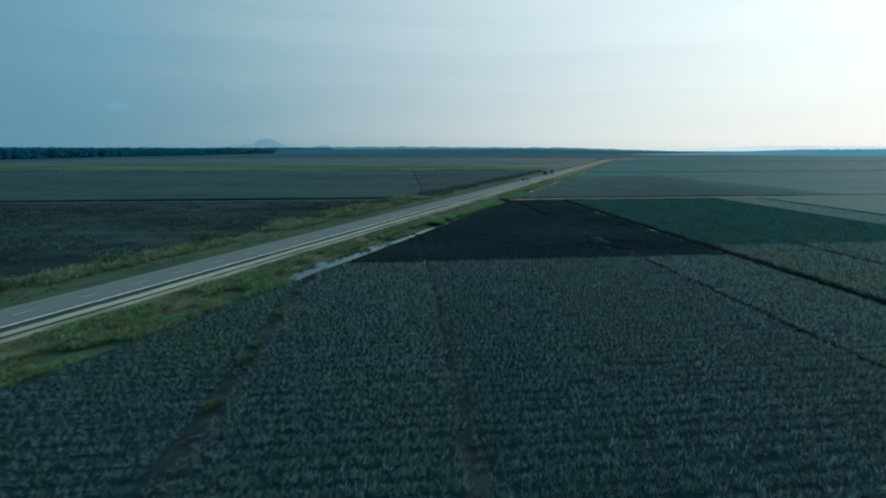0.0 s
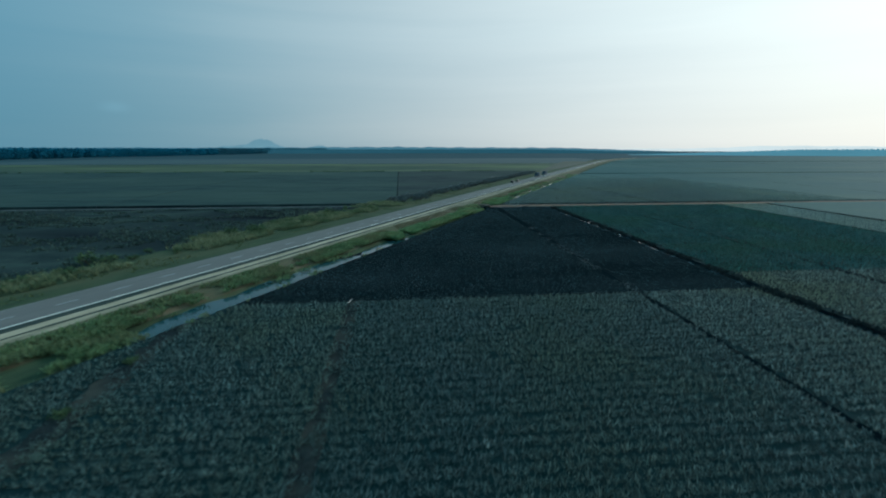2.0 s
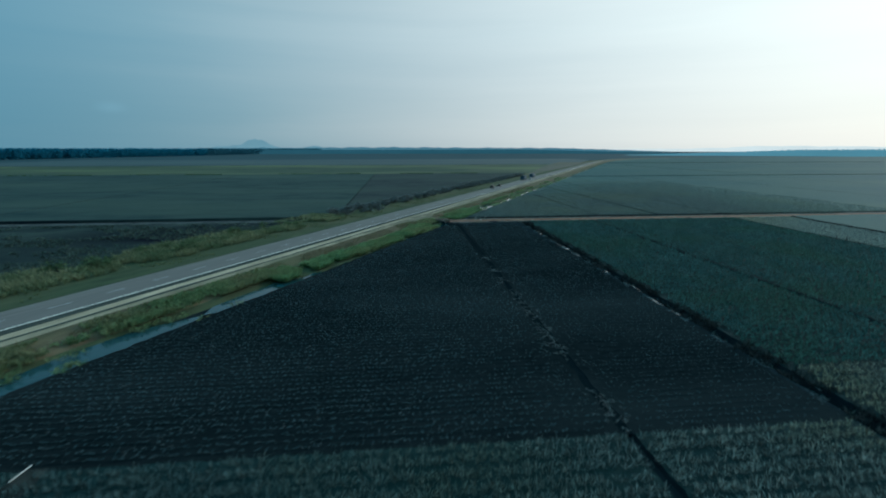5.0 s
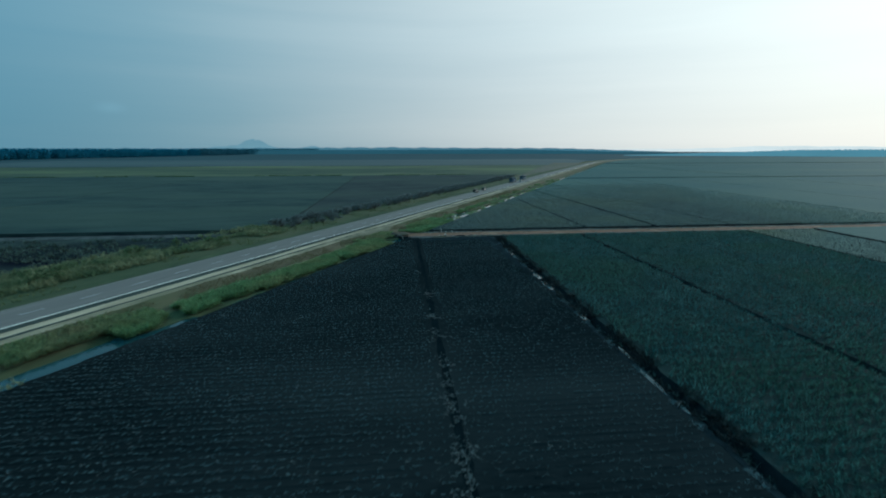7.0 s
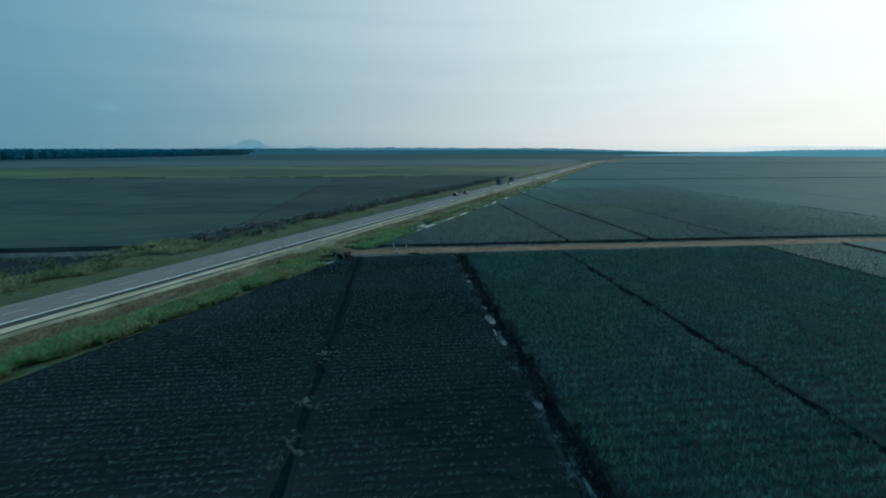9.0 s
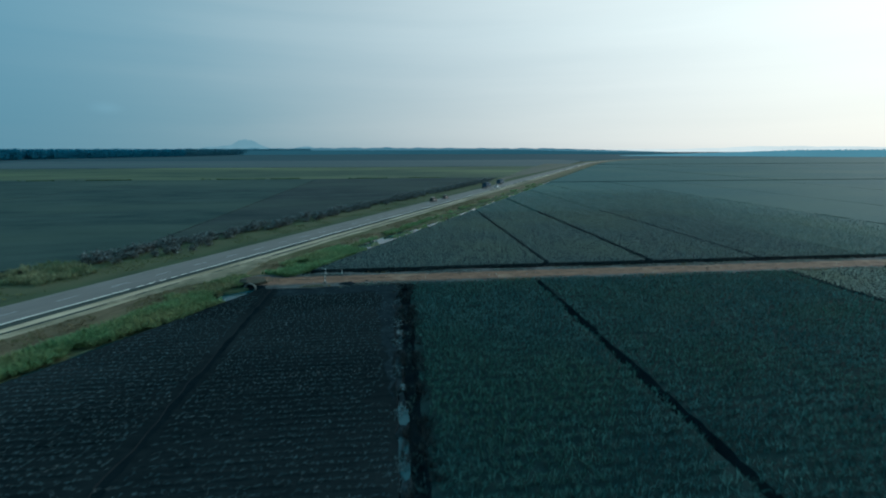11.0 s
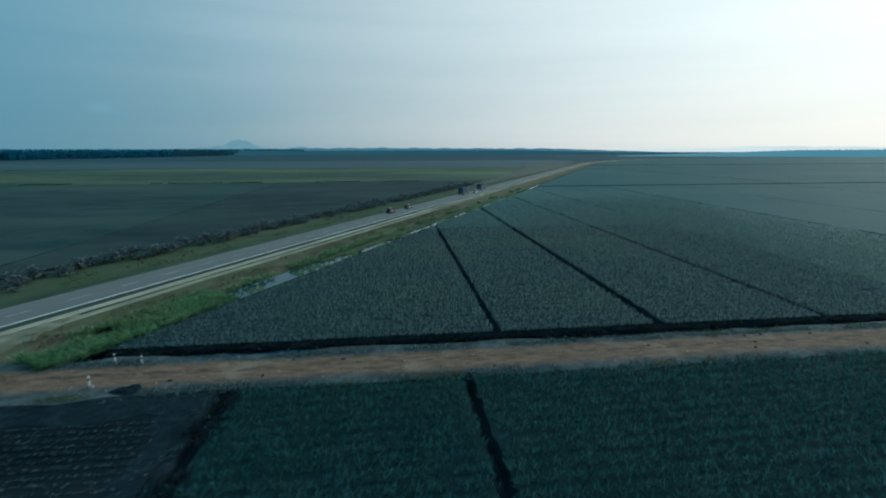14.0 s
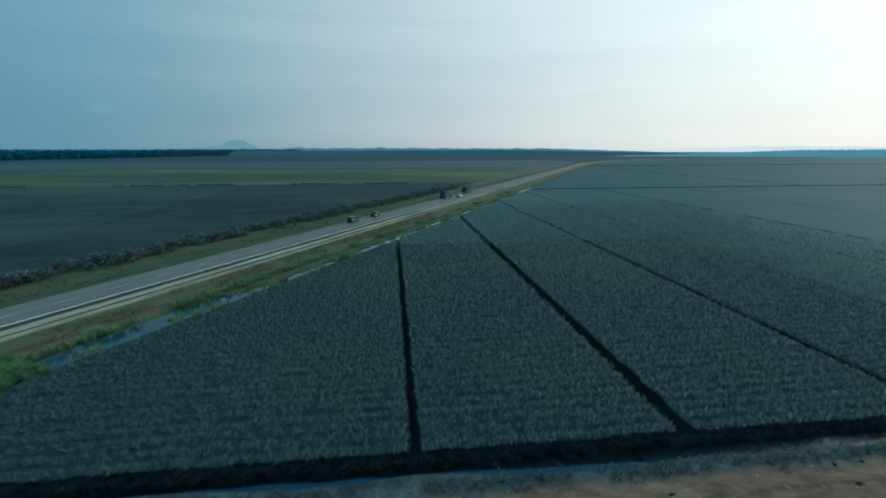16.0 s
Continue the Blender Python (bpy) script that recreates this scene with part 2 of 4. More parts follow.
DRYGRASS = surface("dry_grass_blades", (0.130, 0.152, 0.088), (0.285, 0.295, 0.170), 0.3, 0.8, 0.0, stain=(0.110, 0.155, 0.080), stain_scale=0.12, island=0.35, leaf=0.45)
VERGE_BLADE = surface("brown_verge_blades", (0.090, 0.074, 0.042), (0.190, 0.152, 0.088), 0.3, 0.8, 0.0, stain=(0.105, 0.115, 0.056), stain_scale=0.15, island=0.35, leaf=0.4)
DRAIN_WEED = surface("dark_drain_weed", (0.009, 0.016, 0.019), (0.032, 0.042, 0.043), 0.4, 0.8, 0.0, spec=0.02, island=0.6, leaf=0.3)
SHRUB_LEAF = surface("shrub_leaf", (0.050, 0.090, 0.045), (0.110, 0.150, 0.072), 0.6, 0.7, 0.0, island=0.4, leaf=0.4)
SHRUB_GREY = surface("withered_shrub_leaf", (0.050, 0.064, 0.068), (0.185, 0.206, 0.204), 0.6, 0.8, 0.0, island=0.65, leaf=0.3)
SCRUB = surface("dull_scrub_leaf", (0.030, 0.050, 0.046), (0.098, 0.128, 0.106), 0.1, 0.8, 0.0, island=0.55, leaf=0.3)
TWIG = surface("twig_bark", (0.04, 0.033, 0.026), (0.09, 0.078, 0.062), 8.0, 0.9, 0.3, 20)
# both far leaf colours carry the blue of haze, paler farther off
FOREST = surface("leaf_blue_for_haze", (0.020, 0.155, 0.240), (0.028, 0.175, 0.262), 0.05, 0.8, 0.0, spec=0.02, island=0.05, leaf=0.45)
FOREST_FAR = surface("leaf_pale_blue_for_haze", (0.034, 0.130, 0.182), (0.048, 0.156, 0.208), 0.05, 0.8, 0.0, spec=0.05, island=0.08, leaf=0.3)
CONCRETE = surface("concrete", (0.13, 0.13, 0.122), (0.25, 0.245, 0.23), 3.0, 0.9, 0.3, 15, (0.09, 0.088, 0.08), 0.8)
GRAVEL = surface("pale_stone", (0.20, 0.20, 0.19), (0.62, 0.62, 0.58), 0.4, 0.8, 0.2, 20, island=0.4)
POST_WHITE = plain("post_white", (0.75, 0.75, 0.72), 0.6)
POST_BLACK = plain("post_black", (0.03, 0.03, 0.03), 0.6)
CAR_BLACK = plain("black_car_paint", (0.008, 0.010, 0.012), 0.3)
CAR_RED = plain("dark_red_car_paint", (0.034, 0.013, 0.013), 0.3)
CAR_WHITE = plain("white_car_paint", (0.72, 0.73, 0.73), 0.3)
LORRY_BLUE = plain("blue_lorry_paint", (0.028, 0.070, 0.115), 0.45)
TARP = surface("dark_blue_tarpaulin", (0.020, 0.040, 0.060), (0.042, 0.075, 0.10), 1.5, 0.8, 0.4, 6)
GLASS_DARK = plain("tinted_window", (0.015, 0.018, 0.02), 0.08)
RUBBER = plain("tyre_rubber", (0.02, 0.02, 0.02), 0.85)
RIM = plain("wheel_rim", (0.45, 0.46, 0.47), 0.35, 0.8)
LAMP_RED = plain("tail_lamp_red", (0.06, 0.010, 0.010), 0.3)
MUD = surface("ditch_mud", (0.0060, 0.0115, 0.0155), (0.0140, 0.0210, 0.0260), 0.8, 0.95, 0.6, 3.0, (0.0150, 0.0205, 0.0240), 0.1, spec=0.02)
SILT_AND_SHADE = surface("drain_silt", (0.0028, 0.0070, 0.0094), (0.0070, 0.0128, 0.0158), 0.8, 0.95, 0.6, 3.0, (0.0074, 0.0122, 0.0146), 0.1, spec=0.0)
WATER = bpy.data.materials.new("ditch_water")
WATER.use_nodes = True
wb = WATER.node_tree.nodes["Principled BSDF"]
wb.inputs["Base Color"].default_value = (0.013, 0.050, 0.060, 1)
wb.inputs["Roughness"].default_value = 0.06
wb.inputs["Specular IOR Level"].default_value = 0.42
wb.inputs["IOR"].default_value = 1.33
wb.inputs["Specular Tint"].default_value = (0.42, 0.76, 0.95, 1)
wbump, wrip = WATER.node_tree.nodes.new("ShaderNodeBump"), WATER.node_tree.nodes.new("ShaderNodeTexNoise")
wrip.inputs["Scale"].default_value = 1.5
wbump.inputs["Strength"].default_value, wbump.inputs["Distance"].default_value = 0.12, 0.05
WATER.node_tree.links.new(wrip.outputs["Fac"], wbump.inputs["Height"])
WATER.node_tree.links.new(wbump.outputs[0], wb.inputs["Normal"])

BLUE_WATER = WATER.copy()
BLUE_WATER.name = "deep_blue_drain_water"
BLUE_WATER.node_tree.nodes["Principled BSDF"].inputs["Base Color"].default_value = (0.008, 0.036, 0.070, 1)
BLUE_WATER.node_tree.nodes["Principled BSDF"].inputs["Specular IOR Level"].default_value = 0.22

DARK_WATER = WATER.copy()
DARK_WATER.name = "dark_drain_water"
DARK_WATER.node_tree.nodes["Principled BSDF"].inputs["Base Color"].default_value = (0.006, 0.016, 0.020, 1)
DARK_WATER.node_tree.nodes["Principled BSDF"].inputs["Specular IOR Level"].default_value = 0.05
DARK_WATER.node_tree.nodes["Principled BSDF"].inputs["Roughness"].default_value = 0.4

# dirt road: red-brown crown that frays into grey banks, with two broken ruts
DIRT = BANK.copy()
DIRT.name = "dirt_road_earth"
dn, dl = DIRT.node_tree.nodes, DIRT.node_tree.links
d_tc, d_xyz, d_off, d_abs = dn.new("ShaderNodeTexCoord"), dn.new("ShaderNodeSeparateXYZ"), dn.new("ShaderNodeMath"), dn.new("ShaderNodeMath")
dl.new(d_tc.outputs["Object"], d_xyz.inputs[0])
d_off.operation, d_abs.operation = "SUBTRACT", "ABSOLUTE"
d_off.inputs[1].default_value = 188.75
dl.new(d_xyz.outputs["Y"], d_off.inputs[0])
dl.new(d_off.outputs[0], d_abs.inputs[0])
d_fray, d_wide = dn.new("ShaderNodeTexNoise"), dn.new("ShaderNodeMath")
d_fray.inputs["Scale"].default_value, d_fray.inputs["Detail"].default_value = 0.45, 7
d_fray.inputs["Roughness"].default_value = 0.7
dl.new(d_tc.outputs["Object"], d_fray.inputs["Vector"])
d_wide.operation = "MULTIPLY_ADD"
d_wide.inputs[1].default_value = 2.6
dl.new(d_fray.outputs["Fac"], d_wide.inputs[0])
dl.new(d_abs.outputs[0], d_wide.inputs[2])
d_mask = dn.new("ShaderNodeMapRange")
d_mask.interpolation_type = "SMOOTHSTEP"
for key, value in (("From Min", 2.6), ("From Max", 4.2), ("To Min", 1.0), ("To Max", 0.0)):
    d_mask.inputs[key].default_value = value
dl.new(d_wide.outputs[0], d_mask.inputs["Value"])
d_tone, d_ramp, d_mix = dn.new("ShaderNodeTexNoise"), dn.new("ShaderNodeValToRGB"), dn.new("ShaderNodeMix")
d_map = dn.new("ShaderNodeMapping")
d_map.inputs["Scale"].default_value = (0.40, 1.1, 1)
dl.new(d_tc.outputs["Object"], d_map.inputs["Vector"])
dl.new(d_map.outputs[0], d_tone.inputs["Vector"])
d_tone.inputs["Scale"].default_value, d_tone.inputs["Detail"].default_value = 1.3, 10
d_tone.inputs["Roughness"].default_value = 0.66
d_ramp.color_ramp.elements[0].position, d_ramp.color_ramp.elements[1].position = 0.3, 0.72
d_ramp.color_ramp.elements[0].color, d_ramp.color_ramp.elements[1].color = (0.084, 0.047, 0.034, 1), (0.250, 0.142, 0.096, 1)
dl.new(d_tone.outputs["Fac"], d_ramp.inputs["Fac"])
d_mix.data_type = "RGBA"
d_pb = dn["Principled BSDF"]
dl.new(d_pb.inputs["Base Color"].links[0].from_socket, d_mix.inputs["A"])
# a broken dark rut along the crown, and paler trodden patches
d_wander, d_path, d_rut, d_gap, d_both, d_dark, d_pale, d_worn = (dn.new("ShaderNodeTexNoise"), dn.new("ShaderNodeMath"), dn.new("ShaderNodeMapRange"), dn.new("ShaderNodeMapRange"),
                                                               dn.new("ShaderNodeMath"), dn.new("ShaderNodeMix"), dn.new("ShaderNodeMapRange"), dn.new("ShaderNodeMix"))
d_wander.inputs["Scale"].default_value, d_wander.inputs["Detail"].default_value = 0.16, 3
dl.new(d_tc.outputs["Object"], d_wander.inputs["Vector"])
d_path.operation, d_path.inputs[1].default_value = "MULTIPLY_ADD", 1.8
dl.new(d_wander.outputs["Fac"], d_path.inputs[0])
dl.new(d_off.outputs[0], d_path.inputs[2])
d_side = dn.new("ShaderNodeMath")
d_side.operation, d_side.inputs[1].default_value = "SUBTRACT", 1.2
dl.new(d_path.outputs[0], d_side.inputs[0])
d_near = dn.new("ShaderNodeMath")
d_near.operation = "ABSOLUTE"
dl.new(d_side.outputs[0], d_near.inputs[0])
for node, spans in ((d_rut, (0.10, 0.34, 1.0, 0.0)), (d_gap, (0.46, 0.56, 0.0, 0.75)), (d_pale, (0.56, 0.74, 0.0, 0.7))):
    for key, value in zip(("From Min", "From Max", "To Min", "To Max"), spans):
        node.inputs[key].default_value = value
dl.new(d_near.outputs[0], d_rut.inputs["Value"])
dl.new(d_fray.outputs["Fac"], d_gap.inputs["Value"])
dl.new(d_wander.outputs["Fac"], d_pale.inputs["Value"])
d_both.operation = "MULTIPLY"
dl.new(d_rut.outputs[0], d_both.inputs[0])
dl.new(d_gap.outputs[0], d_both.inputs[1])
d_dark.data_type = d_worn.data_type = "RGBA"
d_dark.inputs["B"].default_value, d_worn.inputs["B"].default_value = (0.045, 0.034, 0.028, 1), (0.30, 0.20, 0.145, 1)
dl.new(d_ramp.outputs["Color"], d_worn.inputs["A"])
dl.new(d_pale.outputs[0], d_worn.inputs["Factor"])
dl.new(d_worn.outputs["Result"], d_dark.inputs["A"])
dl.new(d_both.outputs[0], d_dark.inputs["Factor"])
dl.new(d_dark.outputs["Result"], d_mix.inputs["B"])
dl.new(d_mask.outputs[0], d_mix.inputs["Factor"])
dl.new(d_mix.outputs["Result"], d_pb.inputs["Base Color"])

# ---- plan: u runs along the road, v to its left from the line of flight ----
E_U = Vector((math.sin(ROAD_TURN), math.cos(ROAD_TURN)))
E_V = Vector((-math.cos(ROAD_TURN), math.sin(ROAD_TURN)))
BEND, BEND_R = 870.0, 900.0                         # far ahead the road bends to the right


def at_road(u, v):
    """World x, y of a place along and across the road."""
    if u <= BEND:
        p = E_U * u + E_V * v
    else:
        a = (u - BEND) / BEND_R
        c = E_U * BEND + E_V * (72.7 - BEND_R)
        r = BEND_R + (v - 72.7)
        p = c + (E_V * math.cos(a) + E_U * math.sin(a)) * r
    return p.x, p.y


def mesh_object(name, verts, faces, mats, parent=None, smooth=False):
    me = bpy.data.meshes.new(name)
    me.from_pydata(verts, [], faces)
    for m in mats if isinstance(mats, (list, tuple)) else [mats]:
        me.materials.append(m)
    if smooth:
        me.polygons.foreach_set("use_smooth", [True] * len(me.polygons))
    me.update()
    ob = new(name, me)
    ob.parent = parent
    return ob


def part(name, bm, material, parent, label=""):
    me = bpy.data.meshes.new(name)
    bm.to_mesh(me)
    bm.free()
    me.materials.append(material)
    ob = new(name, me)
    ob.parent = parent
    return tagged(ob, label)


def clip(poly, p, n):
    """The part of a convex polygon on the side of p to which n points."""
    out = []
    for a, b in zip(poly, poly[1:] + poly[:1]):
        da = (a[0] - p[0]) * n[0] + (a[1] - p[1]) * n[1]
        db = (b[0] - p[0]) * n[0] + (b[1] - p[1]) * n[1]
        if da >= 0:
            out.append(a)
        if da * db < 0:
            f = da / (da - db)
            out.append((a[0] + f * (b[0] - a[0]), a[1] + f * (b[1] - a[1])))
    return out


def right_of(poly, v):
    return clip(poly, at_road(0, v), -E_V)


def left_of(poly, v):
    return clip(poly, at_road(0, v), E_V)


def box_poly(x0, x1, y0, y1):
    return [(x0, y0), (x1, y0), (x1, y1), (x0, y1)]


BASE = -0.95                                        # the bottom of the ditches


def slab(name, poly, mat, top=0.0, step=1.2, ragged=0.18, slope=0.45, label="", category="field", side=None):
    """A bed of earth with a ragged edge and sloping sides, standing on the ground sheet."""
    if len(poly) < 3:
        return None
    rim = []
    for a, b in zip(poly, poly[1:] + poly[:1]):
        length = math.dist(a, b)
        k = max(1, min(260, int(length / step)))
        for i in range(k):
            x, y = a[0] + (b[0] - a[0]) * i / k, a[1] + (b[1] - a[1]) * i / k
            rim.append((x + ragged * 2 * noise.noise((x * 0.6, y * 0.6, 1)), y + ragged * 2 * noise.noise((x * 0.6, y * 0.6, 7))))
    cx, cy = sum(p[0] for p in poly) / len(poly), sum(p[1] for p in poly) / len(poly)
    n = len(rim)
    verts = [(x, y, top) for x, y in rim]
    for i, (x, y) in enumerate(rim):
        (xa, ya), (xb, yb) = rim[i - 1], rim[(i + 1) % n]
        d = math.hypot(xb - xa, yb - ya) or 1
        verts.append((x + slope * (yb - ya) / d, y - slope * (xb - xa) / d, BASE - 0.05))
    faces = [tuple(range(n))] + [(n + i, n + (i + 1) % n, (i + 1) % n, i) for i in range(n)]
    ob = mesh_object(name, verts, faces, [mat, side or mat])
    ob.data.polygons.foreach_set("material_index", [0] + [1] * n)
    return tagged(ob, label, category, kind="structure")


# ---- the ground sheet and the beds of earth ----
edges = [-5200, -2500, -1200, -600, -300, 0, 300, 600, 1200, 2500, 5200]
gv = [(x, y, BASE) for y in edges for x in edges]
gf = [(j * 11 + i, j * 11 + i + 1, (j + 1) * 11 + i + 1, (j + 1) * 11 + i) for j in range(10) for i in range(10)]
tagged(mesh_object("ground", gv, gf, PLAIN_FAR), "wide flat peat plain, its growth coloured bluish for haze", "ground", kind="structure")

DITCH_V = 50.7                                      # the field's edge along the roadside ditch
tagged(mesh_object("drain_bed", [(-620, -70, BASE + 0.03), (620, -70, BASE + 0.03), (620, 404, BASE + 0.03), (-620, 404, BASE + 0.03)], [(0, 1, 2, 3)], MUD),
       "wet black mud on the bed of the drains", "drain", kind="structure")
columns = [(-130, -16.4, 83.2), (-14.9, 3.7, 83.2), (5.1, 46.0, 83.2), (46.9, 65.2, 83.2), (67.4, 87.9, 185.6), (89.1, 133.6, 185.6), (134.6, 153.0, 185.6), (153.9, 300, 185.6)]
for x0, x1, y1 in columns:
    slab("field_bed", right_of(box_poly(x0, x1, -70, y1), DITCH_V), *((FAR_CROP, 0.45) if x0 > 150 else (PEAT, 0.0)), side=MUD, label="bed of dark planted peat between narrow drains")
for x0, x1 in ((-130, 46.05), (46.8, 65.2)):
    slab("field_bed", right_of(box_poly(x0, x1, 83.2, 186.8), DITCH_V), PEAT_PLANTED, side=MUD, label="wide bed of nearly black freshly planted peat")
slab("drain_silt", box_poly(45.6, 47.3, 83.2, 186.6), SILT_AND_SHADE, -0.07, 0.9, 0.2, 0.1, "dark silt filling a shallow drain", "drain")
slab("bare_earth", [(64.9, 150), (65.1, 182), (62.4, 182), (63.3, 168), (64.3, 156)], DRAIN_BANK, 0.02, 0.8, 0.5, 0.2, "bare greyish earth beside a drain", "bare earth")
slab("bare_earth", box_poly(47.4, 65.0, 181.0, 186.5), DRAIN_BANK, 0.035, 1.1, 0.6, 0.2, "bare greyish earth along a dirt road", "bare earth")
slab("drain_bank", box_poly(65.3, 65.8, -70, 185.0), DRAIN_BANK, -0.08, 0.6, 0.25, 0.25, "crumbling grey bank of a drain", "bank")
far_columns = [(20, 93.45), (94.35, 113.75), (115.25, 136.9), (137.8, 159.8), (160.5, 182.3), (182.7, 204.5), (205.6, 249.6),
               (250.1, 320), (320.6, 420), (420.6, 620)]
for x0, x1 in far_columns:
    for y0, y1, mat, top in ((195.6, 268, CROP_FLOOR_DARK, 0.0), (268, 405.2, FAR_CROP, 0.06)) if x1 < 160 else ((195.6, 405.2, FAR_CROP, 0.06),):
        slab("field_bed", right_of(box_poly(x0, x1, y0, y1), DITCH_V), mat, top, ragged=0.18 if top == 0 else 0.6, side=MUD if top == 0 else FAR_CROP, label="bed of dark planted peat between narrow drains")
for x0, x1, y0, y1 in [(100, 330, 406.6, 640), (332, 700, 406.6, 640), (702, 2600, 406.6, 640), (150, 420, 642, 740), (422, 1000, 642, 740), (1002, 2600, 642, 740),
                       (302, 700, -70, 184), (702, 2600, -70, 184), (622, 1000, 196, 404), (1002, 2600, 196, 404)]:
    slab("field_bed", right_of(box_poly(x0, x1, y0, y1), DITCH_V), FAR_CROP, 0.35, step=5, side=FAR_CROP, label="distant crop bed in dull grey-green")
inner = [at_road(u, 47.0) for u in range(815, 1560, 25)]
slab("field_bed", [(2600, 742), (2600, inner[-1][1])] + inner[::-1], FAR_CROP, 0.7, step=8, side=MUD, label="distant crop bed inside the bend of the highway")
for x0, x1, y0, y1, mat, top, what in [
        (-620, 420, -70, 191.5, SCRUB_SOIL, 0.0, "rough dark fallow bed overgrown with scrub"),
        (-620, 420, 459, 700, FAR_GREEN, 0.0, "yellow-green field of low growth"),
        (-620, 420, 703, 1080, FAR_FALLOW, 0.0, "dark fallow bed near the woods"),
        *[(x, x + 109.5, 198.8, 456, FAR_CROP_CHAR if x > -10 else FAR_CROP_DARK, 0.45, "dull green crop bed beyond a dark drain") for x in range(-430, 230, 110)],
        (-620, -431, 198.8, 456, FAR_CROP_DARK, 0.45, "dull green crop bed beyond a dark drain")]:
    slab("field_bed", left_of(box_poly(x0, x1, y0, y1), 95.0 if top else 92.5), mat, top, 1.8, side=SCRUB_SOIL, label=what)
slab("bare_earth", [at_road(u, v) for u, v in ((425, 86), (850, 82), (850, 128), (640, 112))], BARE, 0.06, 3, 1.2, 0.3, "bare brownish earth beside the highway", "bare earth")
bank_poly = [at_road(u, v) for u, v in ((-100, 49.5), (-100, 57), (50, 57), (54, 55), (52, 51), (50, 49.5))][::-1]
slab("ditch_bank", bank_poly, VERGE_DULL, -0.35, 1.0, 0.3, 0.2, "grassed-over stretch of the roadside ditch", "bank")
mid_bank = [at_road(u, v) for u, v in ((119, 53.4), (123, 57), (172, 57), (176, 54.5), (173, 52.4), (128, 52.2))][::-1]
slab("ditch_bank", mid_bank, VERGE_DULL, -0.40, 1.0, 0.3, 0.2, "grassed-over stretch of the roadside ditch", "bank")
far_bank = [at_road(u, v) for u, v in ((238, 55.6), (246, 53.8), (860, 53.0), (860, 57.0), (238, 57.0))]
slab("ditch_bank", far_bank, VERGE_DULL, -0.25, 1.2, 0.45, 0.3, "dull grassy bank of the roadside ditch", "bank")
culvert_bank = [at_road(u, v) for u, v in ((177, 60.5), (179, 55.0), (183.2, 53.4), (189, 54.5), (190, 60.5))]
slab("ditch_bank", culvert_bank, VERGE_DULL, -0.2, 0.8, 0.4, 0.5, "dull grassy bank beside a culvert", "bank")
slab("dirt_track", left_of(box_poly(-620, 0, 191.5, 196.2), 92.0), BANK, -0.1, label="pale dirt track along a drain")
slab("field_path", right_of(box_poly(3.5, 5.3, -70, 83.5), DITCH_V), TRACK, 0.01, ragged=0.3, label="worn brown footpath through the crop", category="path")
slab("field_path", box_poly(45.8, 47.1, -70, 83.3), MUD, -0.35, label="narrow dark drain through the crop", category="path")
slab("field_path", right_of(box_poly(-17.0, -14.5, -70, 83.5), DITCH_V), TRACK, 0.01, ragged=0.4, label="muddy brown track through the crop", category="path")

# ---- dirt road across the fields ----
for poly in (right_of(box_poly(20, 47.5, 186.6, 192.7), 62.0), box_poly(45.4, 1000, 184.9, 192.7)):
    slab("dirt_road", poly, DIRT, *((0.07, 0.9, 0.65) if poly[0][0] > 45 else (0.05, 0.9, 0.3)), 0.6, "rutted red-brown dirt road between grey earth banks", "dirt road", MUD)

apron = [at_road(u, v) for u, v in ((168, 65.2), (181, 61.5), (189, 59.5), (196, 62.0), (201, 65.2))]
slab("gravel_apron", apron, SAND_DULL, 0.16, 0.8, 0.5, 0.4, "trodden sandy apron where a dirt road meets the highway", "road")

# ---- highway on its low embankment ----
PROFILE = [(55.0, BASE - 0.05), (56.6, -0.35), (58.2, 0.0), (63.2, 0.10), (64.6, 0.12), (65.4, 0.12), (67.0, 0.13), (68.6, 0.15),
           (76.9, 0.15), (78.0, 0.08), (85.5, 0.02), (95.5, -0.02), (96.6, BASE - 0.05)]
BANDS = [1, 1, 1, 2, 3, 2, 3, 0, 1, 1, 1, 1]
us = [-150 + 6 * i for i in range(170)] + [BEND + 25 * i for i in range(1, 27)]
rv = []
for u in us:
    for k, (v, z) in enumerate(PROFILE):
        w = 0.0 if k in (7, 8) else 0.35 * noise.noise((u * 0.08, k * 3.1, 0))
        rv.append((*at_road(u, v + w), z))
np_ = len(PROFILE)
rf = [(j * np_ + k, (j + 1) * np_ + k, (j + 1) * np_ + k + 1, j * np_ + k + 1) for j in range(len(us) - 1) for k in range(np_ - 1)]
road = mesh_object("road", rv, rf, [ASPHALT, VERGE, SAND, SHOULDER, DRY_VERGE, VERGE_DULL, SAND_WORN])
for i, poly in enumerate(road.data.polygons):
    b = BANDS[i % (np_ - 1)]
    k = i % (np_ - 1)
    poly.material_index = 4 if k in (1, 2) else 6 if k == 3 else 5 if k > 7 or k == 0 else b
tagged(road, "straight grey asphalt highway with sandy shoulders and grass verges", "road", kind="structure")


def ribbon(name, v, width, u0, u1, step, z, mat, parent, label=""):
    pts = [u0 + (u1 - u0) * i / max(1, round((u1 - u0) / step)) for i in range(max(1, round((u1 - u0) / step)) + 1)]
    vs = [(*at_road(u, v + s * width / 2), z) for u in pts for s in (-1, 1)]
    return tagged(mesh_object(name, vs, [(2 * i, 2 * i + 2, 2 * i + 3, 2 * i + 1) for i in range(len(pts) - 1)], mat, parent), label)


